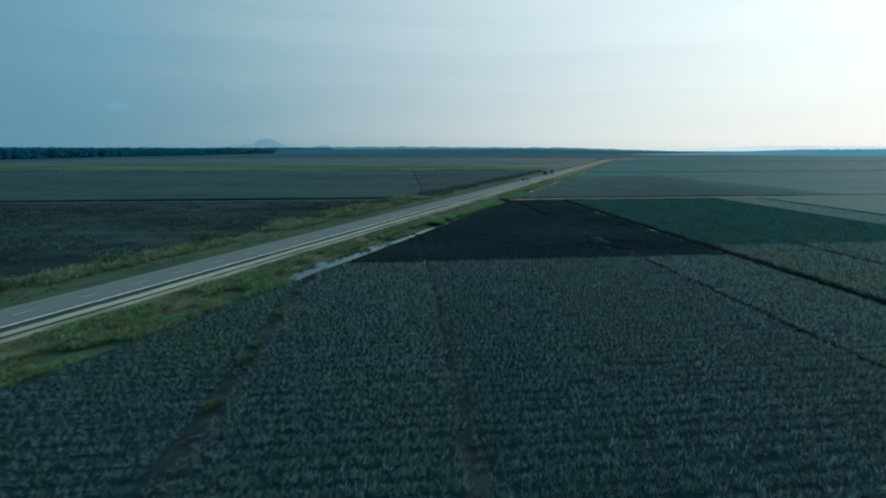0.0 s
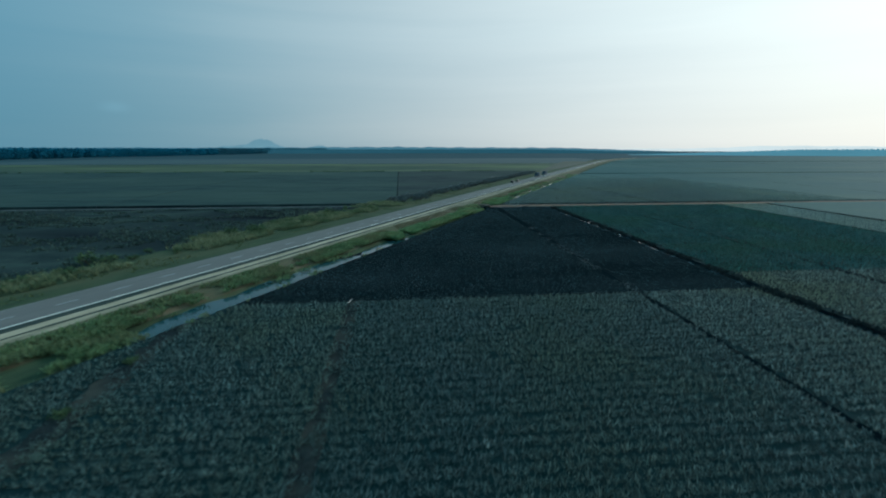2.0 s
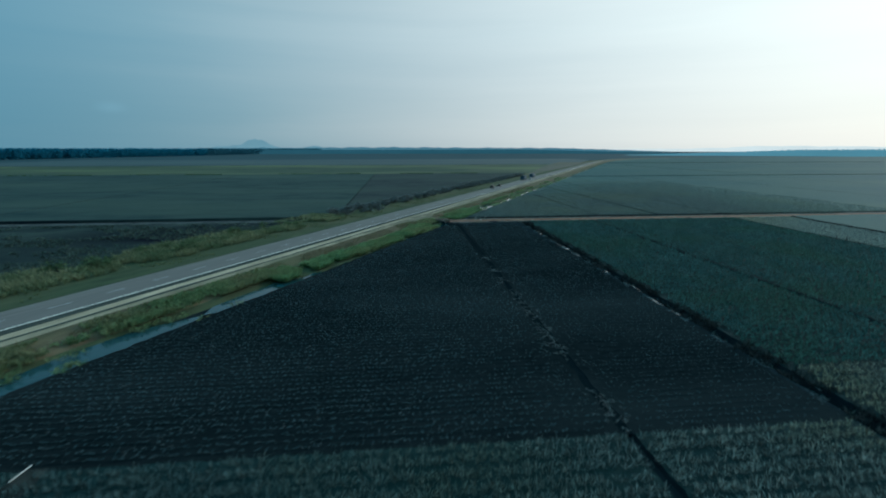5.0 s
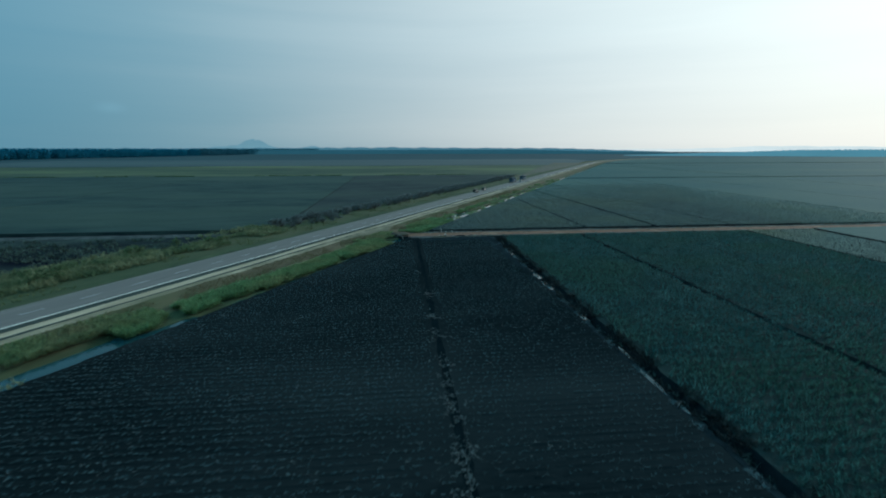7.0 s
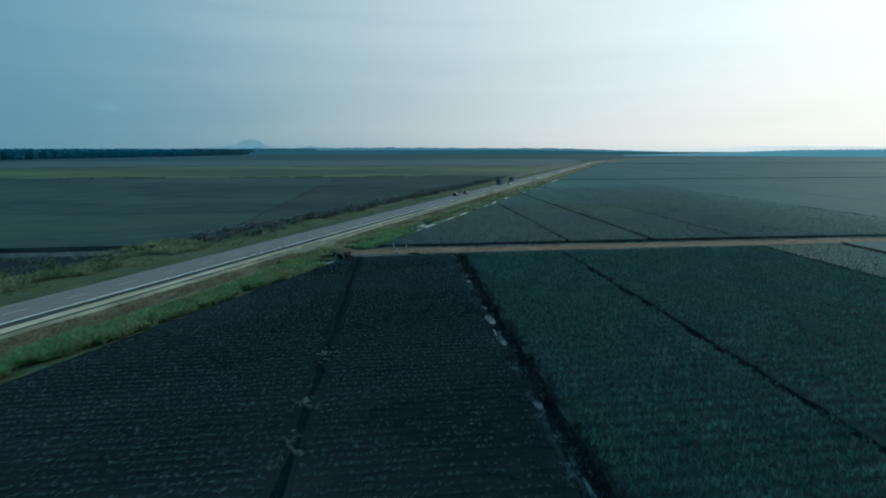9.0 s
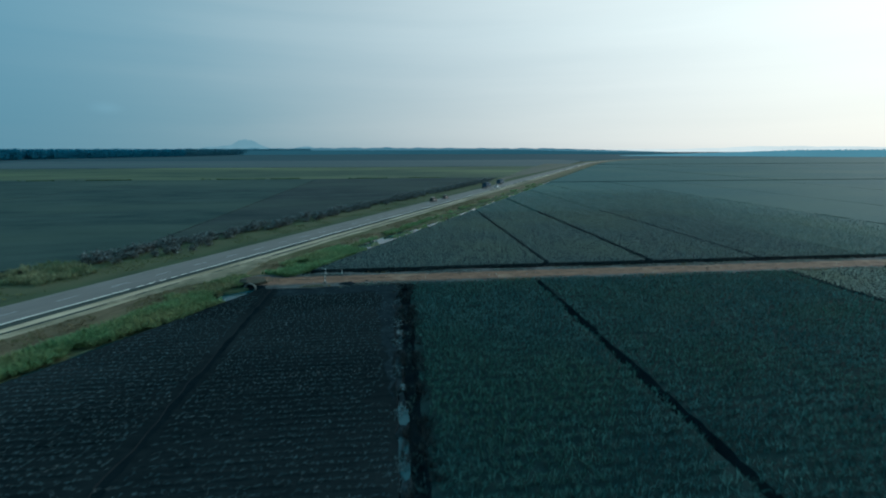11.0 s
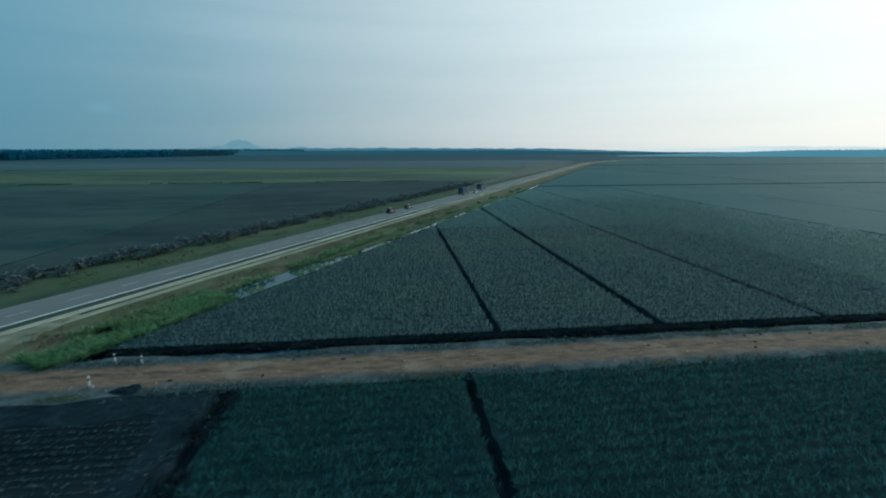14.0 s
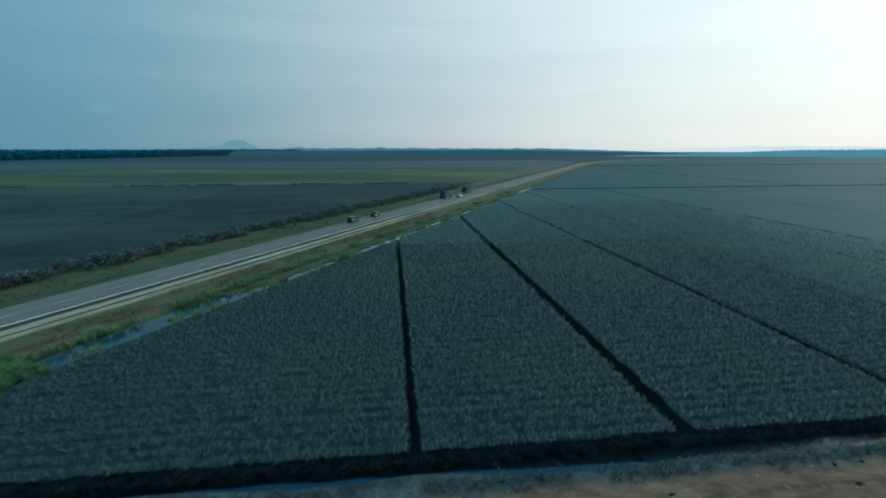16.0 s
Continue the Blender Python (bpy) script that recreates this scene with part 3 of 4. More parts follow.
for u0, u1 in ((-150, 175), (185.6, 1200)):
    ribbon("edge_line", 68.9, 0.23, u0, u1, 20, 0.156, PAINT, road, "unbroken white edge line")
for i in range(5):
    ribbon("edge_dash", 68.9, 0.23, 176 + 1.9 * i, 177.2 + 1.9 * i, 3, 0.156, PAINT, road)
ribbon("edge_line", 76.4, 0.12, -150, 1200, 20, 0.156, FADED_PAINT, road, "faded white edge line")
for i in range(75):
    u = -31.2 + 7.35 * i
    ribbon("lane_dash", 72.7, 0.15, u, u + 2.8, 3, 0.156, WORN_PAINT, road)


# ---- water in the drains ----
def water_strip(name, pts, z, label, mat=WATER):
    n = len(pts)
    return tagged(mesh_object(name, [(x, y, z) for x, y in pts], [tuple(range(n))], mat), label, "water", kind="structure")


for u0, u1, v1 in ((51, 103, 55.8), (100, 126, 54.4), (128, 174, 52.3), (175.0, 184.4, 54.0), (191, 248, 55.6), (249, 263, 54.2), (266, 301, 53.6), (305, 318, 53.2), (323, 371, 53.5), (379, 398, 53.0), (405, 470, 53.4), (482, 515, 53.2), (535, 600, 53.2), (640, 700, 53.2)):
    k = max(6, int((u1 - u0) / 4))
    near, far = [], []
    for i in range(k + 1):
        f = i / k
        u, shut = u0 + (u1 - u0) * f, min(1, 6 * f, 6 * (1 - f))
        near.append(at_road(u, 51.6 - shut * (1.1 + 0.9 * noise.noise((u * 0.21, 3, 0)))))
        far.append(at_road(u, 51.9 + shut * (v1 - 51.9 + 1.5 * noise.noise((u * 0.22, 9, 0)))))
    water_strip("ditch_water", near + far[::-1], -0.5, "still blue-grey water in the roadside ditch")
water_strip("drain_water", box_poly(110, 620, 192.0, 196.2), -0.72, "dark shallow water in the drain beside a dirt road", DARK_WATER)
edge = [(46 + 2 * i, 194.0 + 0.6 * noise.noise((i * 0.45, 4, 0)) - max(0, (i - 22) * 0.07)) for i in range(33)]
water_strip("drain_water", [(46, 191.8), (110, 191.8)] + edge[::-1], -0.55, "blue water lying in the drain beside a dirt road", BLUE_WATER)
water_strip("drain_water", box_poly(-400, -2, 196.0, 200.6), -0.80, "dark shallow water in a drain", DARK_WATER)


def puddle(x, y, rx, ry, z, seed):
    pts = []
    for i in range(22):
        a = 2 * math.pi * i / 22
        r = 1 + 0.45 * noise.noise((math.cos(a) * 1.7, math.sin(a) * 1.7, seed))
        pts.append((x + rx * r * math.cos(a), y + ry * r * math.sin(a)))
    water_strip("puddle", pts, z, "small puddle on a drain bank")


for i, (x, y, rx, ry) in enumerate([(66.05, 118, 0.22, 1.6), (66.0, 121.5, 0.16, 0.7), (65.75, 148.3, 0.46, 1.7), (65.6, 143.9, 0.42, 1.5), (65.75, 141.6, 0.34, 0.8), (65.7, 129.0, 0.40, 1.0), (65.7, 172.7, 0.34, 0.8), (65.75, 169.4, 0.25, 0.6), (65.75, 165.4, 0.38, 0.9), (65.75, 152.6, 0.24, 0.6), (65.6, 112.2, 0.26, 2.4), (65.7, 107.6, 0.2, 0.9)]):
    puddle(x, y, rx, ry, -0.06, i * 3.7)


# ---- growth made of blades ----
def blade_mesh(name, base, per, length, width, upright, mat, seed, label, category, droop=0.35, simple=False):
    """Tufts of tapering, bending leaves, each an island of its own; simple ones for the distance."""
    rng = np.random.default_rng(seed)
    n = len(base) * per
    if n == 0:
        return None
    c = np.repeat(np.asarray(base, float), per, axis=0)
    az = rng.uniform(0, 2 * np.pi, n)
    lift = np.clip(rng.normal(upright, 0.24, n), 0.15, 1.5)
    ln = length * rng.uniform(0.65, 1.2, n) * np.repeat(rng.uniform(0.75, 1.15, len(base)), per)
    wd = width * rng.uniform(0.7, 1.2, n) * 0.5
    d = np.stack([np.cos(az), np.sin(az), np.zeros(n)], 1)
    s = np.stack([-np.sin(az), np.cos(az), np.zeros(n)], 1)
    up = np.array([0, 0, 1.0])
    root = c + d * 0.04
    mid = root + d * (ln * 0.55 * np.cos(lift))[:, None] + up * (ln * 0.55 * np.sin(lift))[:, None]
    l2 = lift - droop * rng.uniform(0.3, 1.8, n)
    tip = mid + d * (ln * 0.45 * np.cos(l2))[:, None] + up * (ln * 0.45 * np.sin(l2))[:, None]
    if simple:
        v = np.stack([root - s * wd[:, None], root + s * wd[:, None], (mid + tip) / 2 + (tip - mid) * 0.3], 1)
        shape = np.array([[0, 1, 2]])
    else:
        v = np.stack([root, mid - s * wd[:, None], mid + s * wd[:, None], tip], 1)
        shape = np.array([[0, 2, 1], [1, 2, 3]])
    k, f = v.shape[1], len(shape)
    tri = (np.arange(n) * k)[:, None, None] + shape
    me = bpy.data.meshes.new(name)
    me.vertices.add(n * k)
    me.vertices.foreach_set("co", v.reshape(-1).astype(np.float32))
    me.loops.add(n * f * 3)
    me.loops.foreach_set("vertex_index", tri.reshape(-1).astype(np.int32))
    me.polygons.add(n * f)
    me.polygons.foreach_set("loop_start", np.arange(0, n * f * 3, 3, dtype=np.int32))
    me.update(calc_edges=True)
    me.materials.append(mat)
    return tagged(new(name, me), label, category, kind="stuff")


def v_of(p):
    return p[:, 0] * E_V.x + p[:, 1] * E_V.y


def patchy(p, scale, seed):
    """Smooth noise at each place, about -1 to 1."""
    a = np.random.default_rng(seed).uniform(0, 6.28, 8)
    x, y = p[:, 0] * scale, p[:, 1] * scale
    return (np.sin(x + a[0] + 1.3 * np.sin(0.7 * y + a[1])) + np.sin(1.3 * y + a[2] + 1.1 * np.sin(0.9 * x + a[3]))
            + 0.7 * np.sin(2.3 * x + 1.7 * y + a[4]) + 0.7 * np.sin(2.9 * y - 1.9 * x + a[5])) / 2.6


def rows_in(x0, x1, y0, y1, row, gap, seed, z=0.0, jitter=0.16):
    """Planting places in rows along x."""
    rng = np.random.default_rng(seed)
    gx, gy = np.meshgrid(np.arange(x0 + 0.3, x1 - 0.2, gap), np.arange(y0 + 0.3, y1 - 0.2, row))
    p = np.stack([gx.ravel(), gy.ravel(), np.full(gx.size, z)], 1)
    p[:, :2] += rng.normal(0, jitter, (len(p), 2))
    return p


def crop(x0, x1, y0, y1, gap, per, length, width, mat, seed, label, vmax=49.9):
    """Plants in double rows along x, with gaps where some have failed."""
    p = np.concatenate([rows_in(x0, x1, y0 + off, y1, 1.42, gap, seed + k, 0.0, 0.11) for k, off in ((0, 0.0), (50, 0.54))])
    p = p[v_of(p) < vmax]
    p = p[patchy(p * np.array([0.35, 1.5, 1]), 0.9, seed) < 0.95]
    for xc, half, sway in () if y0 > 190 else ((-16.1, 0.75, 0.40), (4.5, 0.42, 0.24), (46.4, 0.34, 0.22), (88.5, 0.55, 0.25), (67.2, 0.75, 0.6)):
        across = np.stack([np.full(len(p), xc), p[:, 1], p[:, 2]], 1)
        p = p[abs(p[:, 0] - xc - 0.35 * patchy(across, 0.35, 7)) > half + sway * patchy(across, 0.8, 8)]
    away = np.maximum(np.maximum(0, p[:, 1] - 258) / 95, np.maximum(0, p[:, 0] - 160) / 52 * (p[:, 1] > 190))
    p = p[np.random.default_rng(seed + 5).uniform(size=len(p)) < 1 - away]
    near = abs(v_of(p)) < 30
    blade_mesh("pineapple_crop", p[near], per, length, width, 1.16, mat, seed + 1, label, "pineapple crop", 0.5)
    blade_mesh("pineapple_crop", p[~near], max(5, round(per * 0.6)), length * 1.1, width * 1.7, 1.08, mat, seed + 2, label, "pineapple crop", simple=True)


GREY, TEAL, DULL = "dense grey-green pineapple plants in rows on peat", "dense teal-green pineapple plants in rows on peat", "dense dull grey pineapple plants beside a drain"
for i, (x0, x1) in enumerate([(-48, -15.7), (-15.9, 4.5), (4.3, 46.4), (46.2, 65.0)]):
    crop(x0, x1, 14, 83.0, 0.40, 15, 0.66, 0.044, (PINE_GREY_BRIGHT, PINE_GREY_BRIGHT, PINE_GREY, PINE_GREY_BRIGHT)[i], 10 + i, GREY)
crop(67.6, 87.8, 30, 92, 0.42, 14, 0.66, 0.046, PINE_GREY_BRIGHT, 20, GREY)
crop(89.2, 133.5, 44, 92, 0.46, 12, 0.68, 0.05, PINE_GREY_BRIGHT, 21, GREY)
crop(67.3, 88.5, 92, 185.0, 0.40, 15, 0.68, 0.045, PINE_TEAL, 22, TEAL)
crop(88.3, 133.5, 92, 185.0, 0.42, 14, 0.68, 0.046, PINE_TEAL, 23, TEAL)
crop(134.7, 152.8, 60, 184.6, 0.5, 11, 0.72, 0.055, PINE_PALE, 24, GREY)
for i, (x0, x1) in enumerate([(40, 93.55), (94.3, 113.85), (115.15, 136.8), (137.8, 159.9), (160.1, 182.5), (182.5, 204.4)]):
    crop(x0, x1, 195.3, 250, 0.42, 14, 0.66, 0.046, PINE_DUSK, 30 + i, DULL)
    crop(x0, x1, 250, 350, 0.55, 10, 0.72, 0.055, PINE_DUSK, 36 + i, DULL)

rng = np.random.default_rng(150)
w = np.stack([rng.uniform(50, 205, 5200), rng.normal(195.0, 0.28, 5200), rng.uniform(-0.8, -0.05, 5200)], 1)
w = w[(v_of(w) < 49.5) & (patchy(w, 0.6, 151) > -0.8)]
blade_mesh("drain_weeds", w, 5, 0.55, 0.06, 0.5, DRAIN_WEED, 152, "dull weeds hanging over the side of a drain", "weeds", 0.8)

# low planting ridges and young plants on the dark bed
rng = np.random.default_rng(59)
vs, fs = [], []
for y in np.arange(83.9, 180.6, 0.84):
    x, end = -34.0, 64.9 if y < 150 else 63.3 + 1.2 * noise.noise((3, y * 0.4, 0))
    while x < end:
        x2 = min(x + rng.uniform(1.5, 7), end)
        if not (x < 47.4 and x2 > 45.5) and x * E_V.x + y * E_V.y < 49.8 and x2 - x > 1:
            n0, h, j = len(vs), rng.uniform(0.01, 0.075), rng.normal(0, 0.05)
            vs += [(x, y - 0.26 + j, -0.02), (x + 0.3, y + j, h), (x, y + 0.26 + j, -0.02), (x2, y - 0.26 + j, -0.02), (x2 - 0.3, y + j, h), (x2, y + 0.26 + j, -0.02)]
            fs += [(n0, n0 + 3, n0 + 4, n0 + 1), (n0 + 1, n0 + 4, n0 + 5, n0 + 2), (n0, n0 + 1, n0 + 2), (n0 + 3, n0 + 5, n0 + 4)]
        x = x2 + rng.uniform(0.0, 0.5)
tagged(mesh_object("planting_ridges", vs, fs, PEAT_PLANTED), "low ridges of black peat drawn up in straight rows", "peat ridges", kind="stuff")
p = rows_in(-34, 65.0, 83.6, 184.8, 0.84, 0.34, 60, 0.06, 0.11)
p = p[(v_of(p) < 50.0) & (abs(p[:, 0] - 46.4) > 1.0) & (p[:, 1] < 180.6) & ((p[:, 0] < 63.4 + 1.0 * patchy(p, 0.5, 65)) | (p[:, 1] < 150))]
p = p[patchy(p * np.array([0.5, 1, 1]), 0.22, 61) * 0.5 + rng.normal(0.1, 0.32, len(p)) < 0.42 + 0.012 * np.maximum(0, v_of(p))]
q = p[(v_of(p) > 6 + 8 * patchy(p, 0.15, 66)) & (rng.uniform(size=len(p)) < 0.85)] + np.array([0.05, 0.08, 0.02])
blade_mesh("young_pineapple_crop", q, 4, 0.20, 0.042, 0.8, SPROUT, 63, "small young pineapple plants in straight rows on black peat", "pineapple crop", simple=True)
q = np.stack([rng.uniform(-30, 65, 6000), rng.uniform(83.6, 185, 6000), np.full(6000, 0.02)], 1)
q = q[(v_of(q) < 50) & (abs(q[:, 0] - 46.4) > 0.6) & (patchy(q * np.array([0.4, 1, 1]), 0.3, 69) > 0.5 - 0.03 * v_of(q))]
blade_mesh("leaf_litter", q, 3, 0.22, 0.06, 0.2, SHRUB_GREY, 71, "dry grey leaf litter strewn over black peat", "leaf litter", 0.2, True)
near = abs(v_of(p)) < 30
blade_mesh("young_pineapple_crop", p[near], 6, 0.18, 0.030, 0.9, SPROUT, 62, "small young pineapple plants in straight rows on black peat", "pineapple crop")
blade_mesh("young_pineapple_crop", p[~near], 5, 0.19, 0.045, 0.9, SPROUT, 68, "small young pineapple plants in straight rows on black peat", "pineapple crop", simple=True)
# withered tufts along the path and the drain's edge
rng = np.random.default_rng(163)
w = np.concatenate([np.stack([rng.normal(46.4, 0.5, 22), rng.normal(yc, 1.0, 22), np.full(22, 0.02)], 1) for yc in (85.2, 88, 97.5, 99.5, 102.4, 104.4, 108.5, 110.2, 113.6, 117.6, 124.5, 131, 140)])
blade_mesh("withered_grass", w, 7, 0.30, 0.05, 0.6, SHRUB_GREY, 164, "pale withered grass tufts on dark peat", "grass")
w = np.stack([65.4 + rng.normal(0, 0.35, 1500), rng.uniform(60, 185, 1500), np.full(1500, -0.05)], 1)
w = w[patchy(w, 0.7, 165) > -0.1]
blade_mesh("withered_grass", w, 6, 0.30, 0.05, 0.7, SPROUT, 166, "pale withered grass along a drain bank", "grass")


def strewn(u0, u1, v0, v1, count, seed, z=0.0, clump=None, cut=0.0):
    """Random places on a stretch of the roadside."""
    rng = np.random.default_rng(seed)
    uu, vv = rng.uniform(u0, u1, count), rng.uniform(v0, v1, count)
    p = np.stack([E_U.x * uu + E_V.x * vv, E_U.y * uu + E_V.y * vv, np.full(count, z)], 1)
    return p[patchy(p, clump, seed + 1) > cut] if clump else p


# ditch grass: where it covers the water and where it only lines the bank
ditch = [strewn(166, 177, 50.8, 56.5, 420, 55, -0.35, 0.4, -0.6), strewn(216, 420, 50.3, 52.0, 800, 57, -0.15, 0.45, 0.05), strewn(205, 262, 55.2, 56.6, 260, 58, -0.35, 0.4, 0.0),
         strewn(117, 140, 52.8, 57.6, 2300, 73, -0.3, 0.32, -0.6), strewn(138, 173, 52.0, 57.0, 2500, 74, -0.3, 0.30, -0.65), strewn(168, 181, 53.8, 58.0, 600, 79, -0.3, 0.30, -0.4), strewn(190, 214, 50.6, 58.4, 2100, 75, -0.2, 0.3, -0.5),
         strewn(216, 420, 55.6, 57.6, 1300, 76, -0.3, 0.22, 0.05), strewn(250, 480, 52.2, 55.5, 300, 77, -0.45, 0.12, 0.6)]
blade_mesh("ditch_grass", np.concatenate(ditch), 9, 1.05, 0.12, 1.1, REED, 78, "lush bright green grass choking the roadside ditch", "grass", 0.5)
ditch = [strewn(0, 55, 50.9, 57.8, 3000, 70, -0.2, 0.3, -0.4), strewn(0, 120, 56.4, 61.8, 3600, 156, 0.0, 0.25, -0.5), strewn(94, 124, 56.0, 60.5, 1300, 158, -0.1, 0.3, -0.4), strewn(174, 188, 54.6, 60.5, 650, 64, -0.15, 0.4, -0.2), strewn(54, 106, 56.0, 58.8, 850, 71, -0.2, 0.45, -0.05), strewn(56, 106, 53.8, 56, 220, 72, -0.5, 0.35, 0.45), strewn(52, 107, 50.2, 51.4, 160, 56, -0.15, 0.5, 0.2)]
blade_mesh("ditch_grass", np.concatenate(ditch), 8, 0.85, 0.11, 1.05, REED_OLIVE, 178, "olive grass beside open water in the roadside ditch", "grass", 0.5)
verge = [strewn(0, 185, 58.4, 63.0, 4200, 80, 0.03, 0.3, -0.3), strewn(193, 330, 57.5, 62.8, 3000, 81, 0.03, 0.3, -0.3)]
blade_mesh("verge_grass", np.concatenate(verge), 5, 0.42, 0.07, 0.8, VERGE_BLADE, 82, "dry brownish grass on the road verge", "grass")
verge = [strewn(0, 330, 79.5, 88, 4200, 83, 0.02, 0.25, 0.1)]
blade_mesh("verge_grass", np.concatenate(verge), 6, 0.45, 0.09, 0.8, VERGE, 84, "short green grass on the road verge", "grass")
tall = [strewn(10, 180, 84, 92, 3300, 85, 0.0, 0.14, -0.25), strewn(95, 181, 86, 98, 2200, 86, 0.0, 0.12, -0.35)]
blade_mesh("tall_grass", np.concatenate(tall), 8, 1.35, 0.12, 1.05, DRYGRASS, 87, "tall pale straw-green grass beside the highway", "grass", 0.5)
rng = np.random.default_rng(88)
w = np.stack([rng.uniform(-230, 40, 64000), rng.uniform(20, 190, 64000), np.zeros(64000)], 1)
w = w[(v_of(w) > 91) & (patchy(w * np.array([0.45, 1, 1]), 0.16, 89) + 0.5 * patchy(w, 0.5, 90) > -0.12)]
blade_mesh("scrub_growth", w, 5, 0.9, 0.22, 0.8, SCRUB, 90, "low dull scrub scattered over fallow peat", "scrub", simple=True)
w = np.concatenate([np.stack([rng.normal(-16.3, 0.3, n), rng.normal(yc, s, n), np.full(n, 0.02)], 1) for yc, s, n in ((43.8, 0.5, 70), (47.5, 0.35, 40), (35.5, 0.4, 30), (57.1, 0.3, 25), (66.5, 0.35, 30))])
blade_mesh("path_weeds", w, 8, 0.55, 0.07, 0.9, SHRUB_LEAF, 92, "green weeds growing in a muddy path", "weeds")
w = np.concatenate([np.stack([rng.normal(xc, 0.5, 420), rng.uniform(15, 82, 420), np.full(420, 0.02)], 1) for xc in (-16.1, 4.5)])
w = w[patchy(w, 0.9, 97) > 0.3]
blade_mesh("path_weeds", w, 6, 0.4, 0.06, 0.8, PINE_GREY, 98, "grey-green weeds growing on a footpath", "weeds")
w = np.stack([rng.normal(88.5, 0.3, 500), rng.uniform(92, 184, 500), np.full(500, -0.6)], 1)
w = w[patchy(w, 0.6, 99) > 0.0]
blade_mesh("drain_weeds", w, 7, 0.5, 0.06, 0.9, DRAIN_WEED, 100, "dark weeds growing in a drain", "weeds")
w = np.stack([rng.choice([66.0, 67.3, 67.7], 2800) + rng.normal(0, 0.25, 2800), rng.uniform(30, 184, 2800), np.full(2800, -0.25)], 1)
w = w[patchy(w, 0.7, 63) > -0.15]
blade_mesh("drain_weeds", w, 7, 0.75, 0.08, 1.0, DRAIN_WEED, 65, "dark weeds along the sides of a drain", "weeds")
w = np.stack([rng.uniform(66.2, 67.6, 420), rng.uniform(84, 184, 420), np.full(420, -0.7)], 1)
w = w[patchy(w, 0.5, 93) > 0.1]
blade_mesh("drain_weeds", w, 7, 0.55, 0.06, 0.9, PINE_GREY, 94, "dark weeds growing in a drain", "weeds")


w = np.concatenate([np.stack([rng.uniform(46, 175, 3000), rng.normal(yc, 0.5, 3000), np.full(3000, 0.04)], 1) for yc in (185.3, 191.7)])
w = w[patchy(w * np.array([0.5, 1, 1]), 0.5, 95) > -0.1]
weedy = patchy(w, 0.23, 94) > 0.35
blade_mesh("bank_grass", w[weedy], 6, 0.34, 0.05, 0.8, VERGE_BLADE, 97, "olive grass on a dirt road's banks", "grass")
w = w[~weedy]
blade_mesh("bank_grass", w, 6, 0.32, 0.05, 0.8, PINE_GREY, 96, "sparse grey-green grass on a dirt road's banks", "grass")


# ---- shrubs ----
def shrub(seed, leaf, size, label):
    """A shrub on its own root: forked twigs and a loose crown of leaves."""
    rnd = random.Random(seed)
    root = tagged(new("shrub"), label, "shrub", "roadside shrubs")
    bm = bmesh.new()
    tips = []
    for k in range(7):
        a, r = rnd.uniform(0, 6.28), rnd.uniform(0.3, 0.9) * size
        tip = Vector((math.cos(a) * r, math.sin(a) * r, rnd.uniform(0.55, 1.1) * size))
        tips.append(tip)
        m = Matrix.Translation(tip / 2) @ tip.to_track_quat("Z", "Y").to_matrix().to_4x4()
        bmesh.ops.create_cone(bm, cap_ends=True, segments=5, radius1=0.045 * size, radius2=0.012 * size, depth=tip.length, matrix=m)
    part("twigs", bm, TWIG, root)
    bm = bmesh.new()
    for tip in tips:
        for k in range(34):
            c = tip + Vector((rnd.gauss(0, 0.27), rnd.gauss(0, 0.27), rnd.gauss(-0.08, 0.24))) * size
            c.z = max(c.z, 0.06)
            s = rnd.uniform(0.10, 0.22) * size
            q = Euler((rnd.uniform(-1, 1), rnd.uniform(-1, 1), rnd.uniform(0, 6.28))).to_matrix()
            vs = [bm.verts.new(c + q @ Vector(o) * s) for o in ((-1, 0, 0), (0, -0.5, 0.1), (1, 0, 0), (0, 0.5, 0.1))]
            bm.faces.new(vs)
    part("foliage", bm, leaf, root)
    return root


GREEN_SHRUB, GREY_SHRUB = "leafy green shrub on a grass verge", "withered grey shrub at the edge of a crop"
protos = {0: [shrub(s, SHRUB_LEAF, 1.0, GREEN_SHRUB) for s in (1, 2, 3)], 1: [shrub(s, SHRUB_GREY, 1.0, GREY_SHRUB) for s in (4, 5, 6)]}
rnd = random.Random(7)
spots = []
for k in range(48):
    spots.append((rnd.uniform(12, 182), rnd.uniform(87, 95), 0, rnd.uniform(0.8, 1.7)))
for k in range(10):
    spots.append((rnd.uniform(190, 206), rnd.uniform(84, 92), 1, rnd.uniform(0.8, 1.5)))
u = 183.0
while u < 432:
    spots.append((u, rnd.uniform(88.0, 94.2), 1, rnd.uniform(0.9, 1.8)))
    u += rnd.uniform(0.7, 1.5)
used = {0: set(), 1: set()}
for u, v, k, size in spots:
    j = rnd.randrange(3)
    m = pose(*at_road(u, v), -0.03, 0, 0, rnd.uniform(0, 360)) @ Matrix.Diagonal((size, size, size * rnd.uniform(0.7, 1.1), 1))
    if j not in used[k]:
        protos[k][j].matrix_world = m
        used[k].add(j)
    else:
        c = copy_thing(protos[k][j], m)
        c.matrix_basis = m


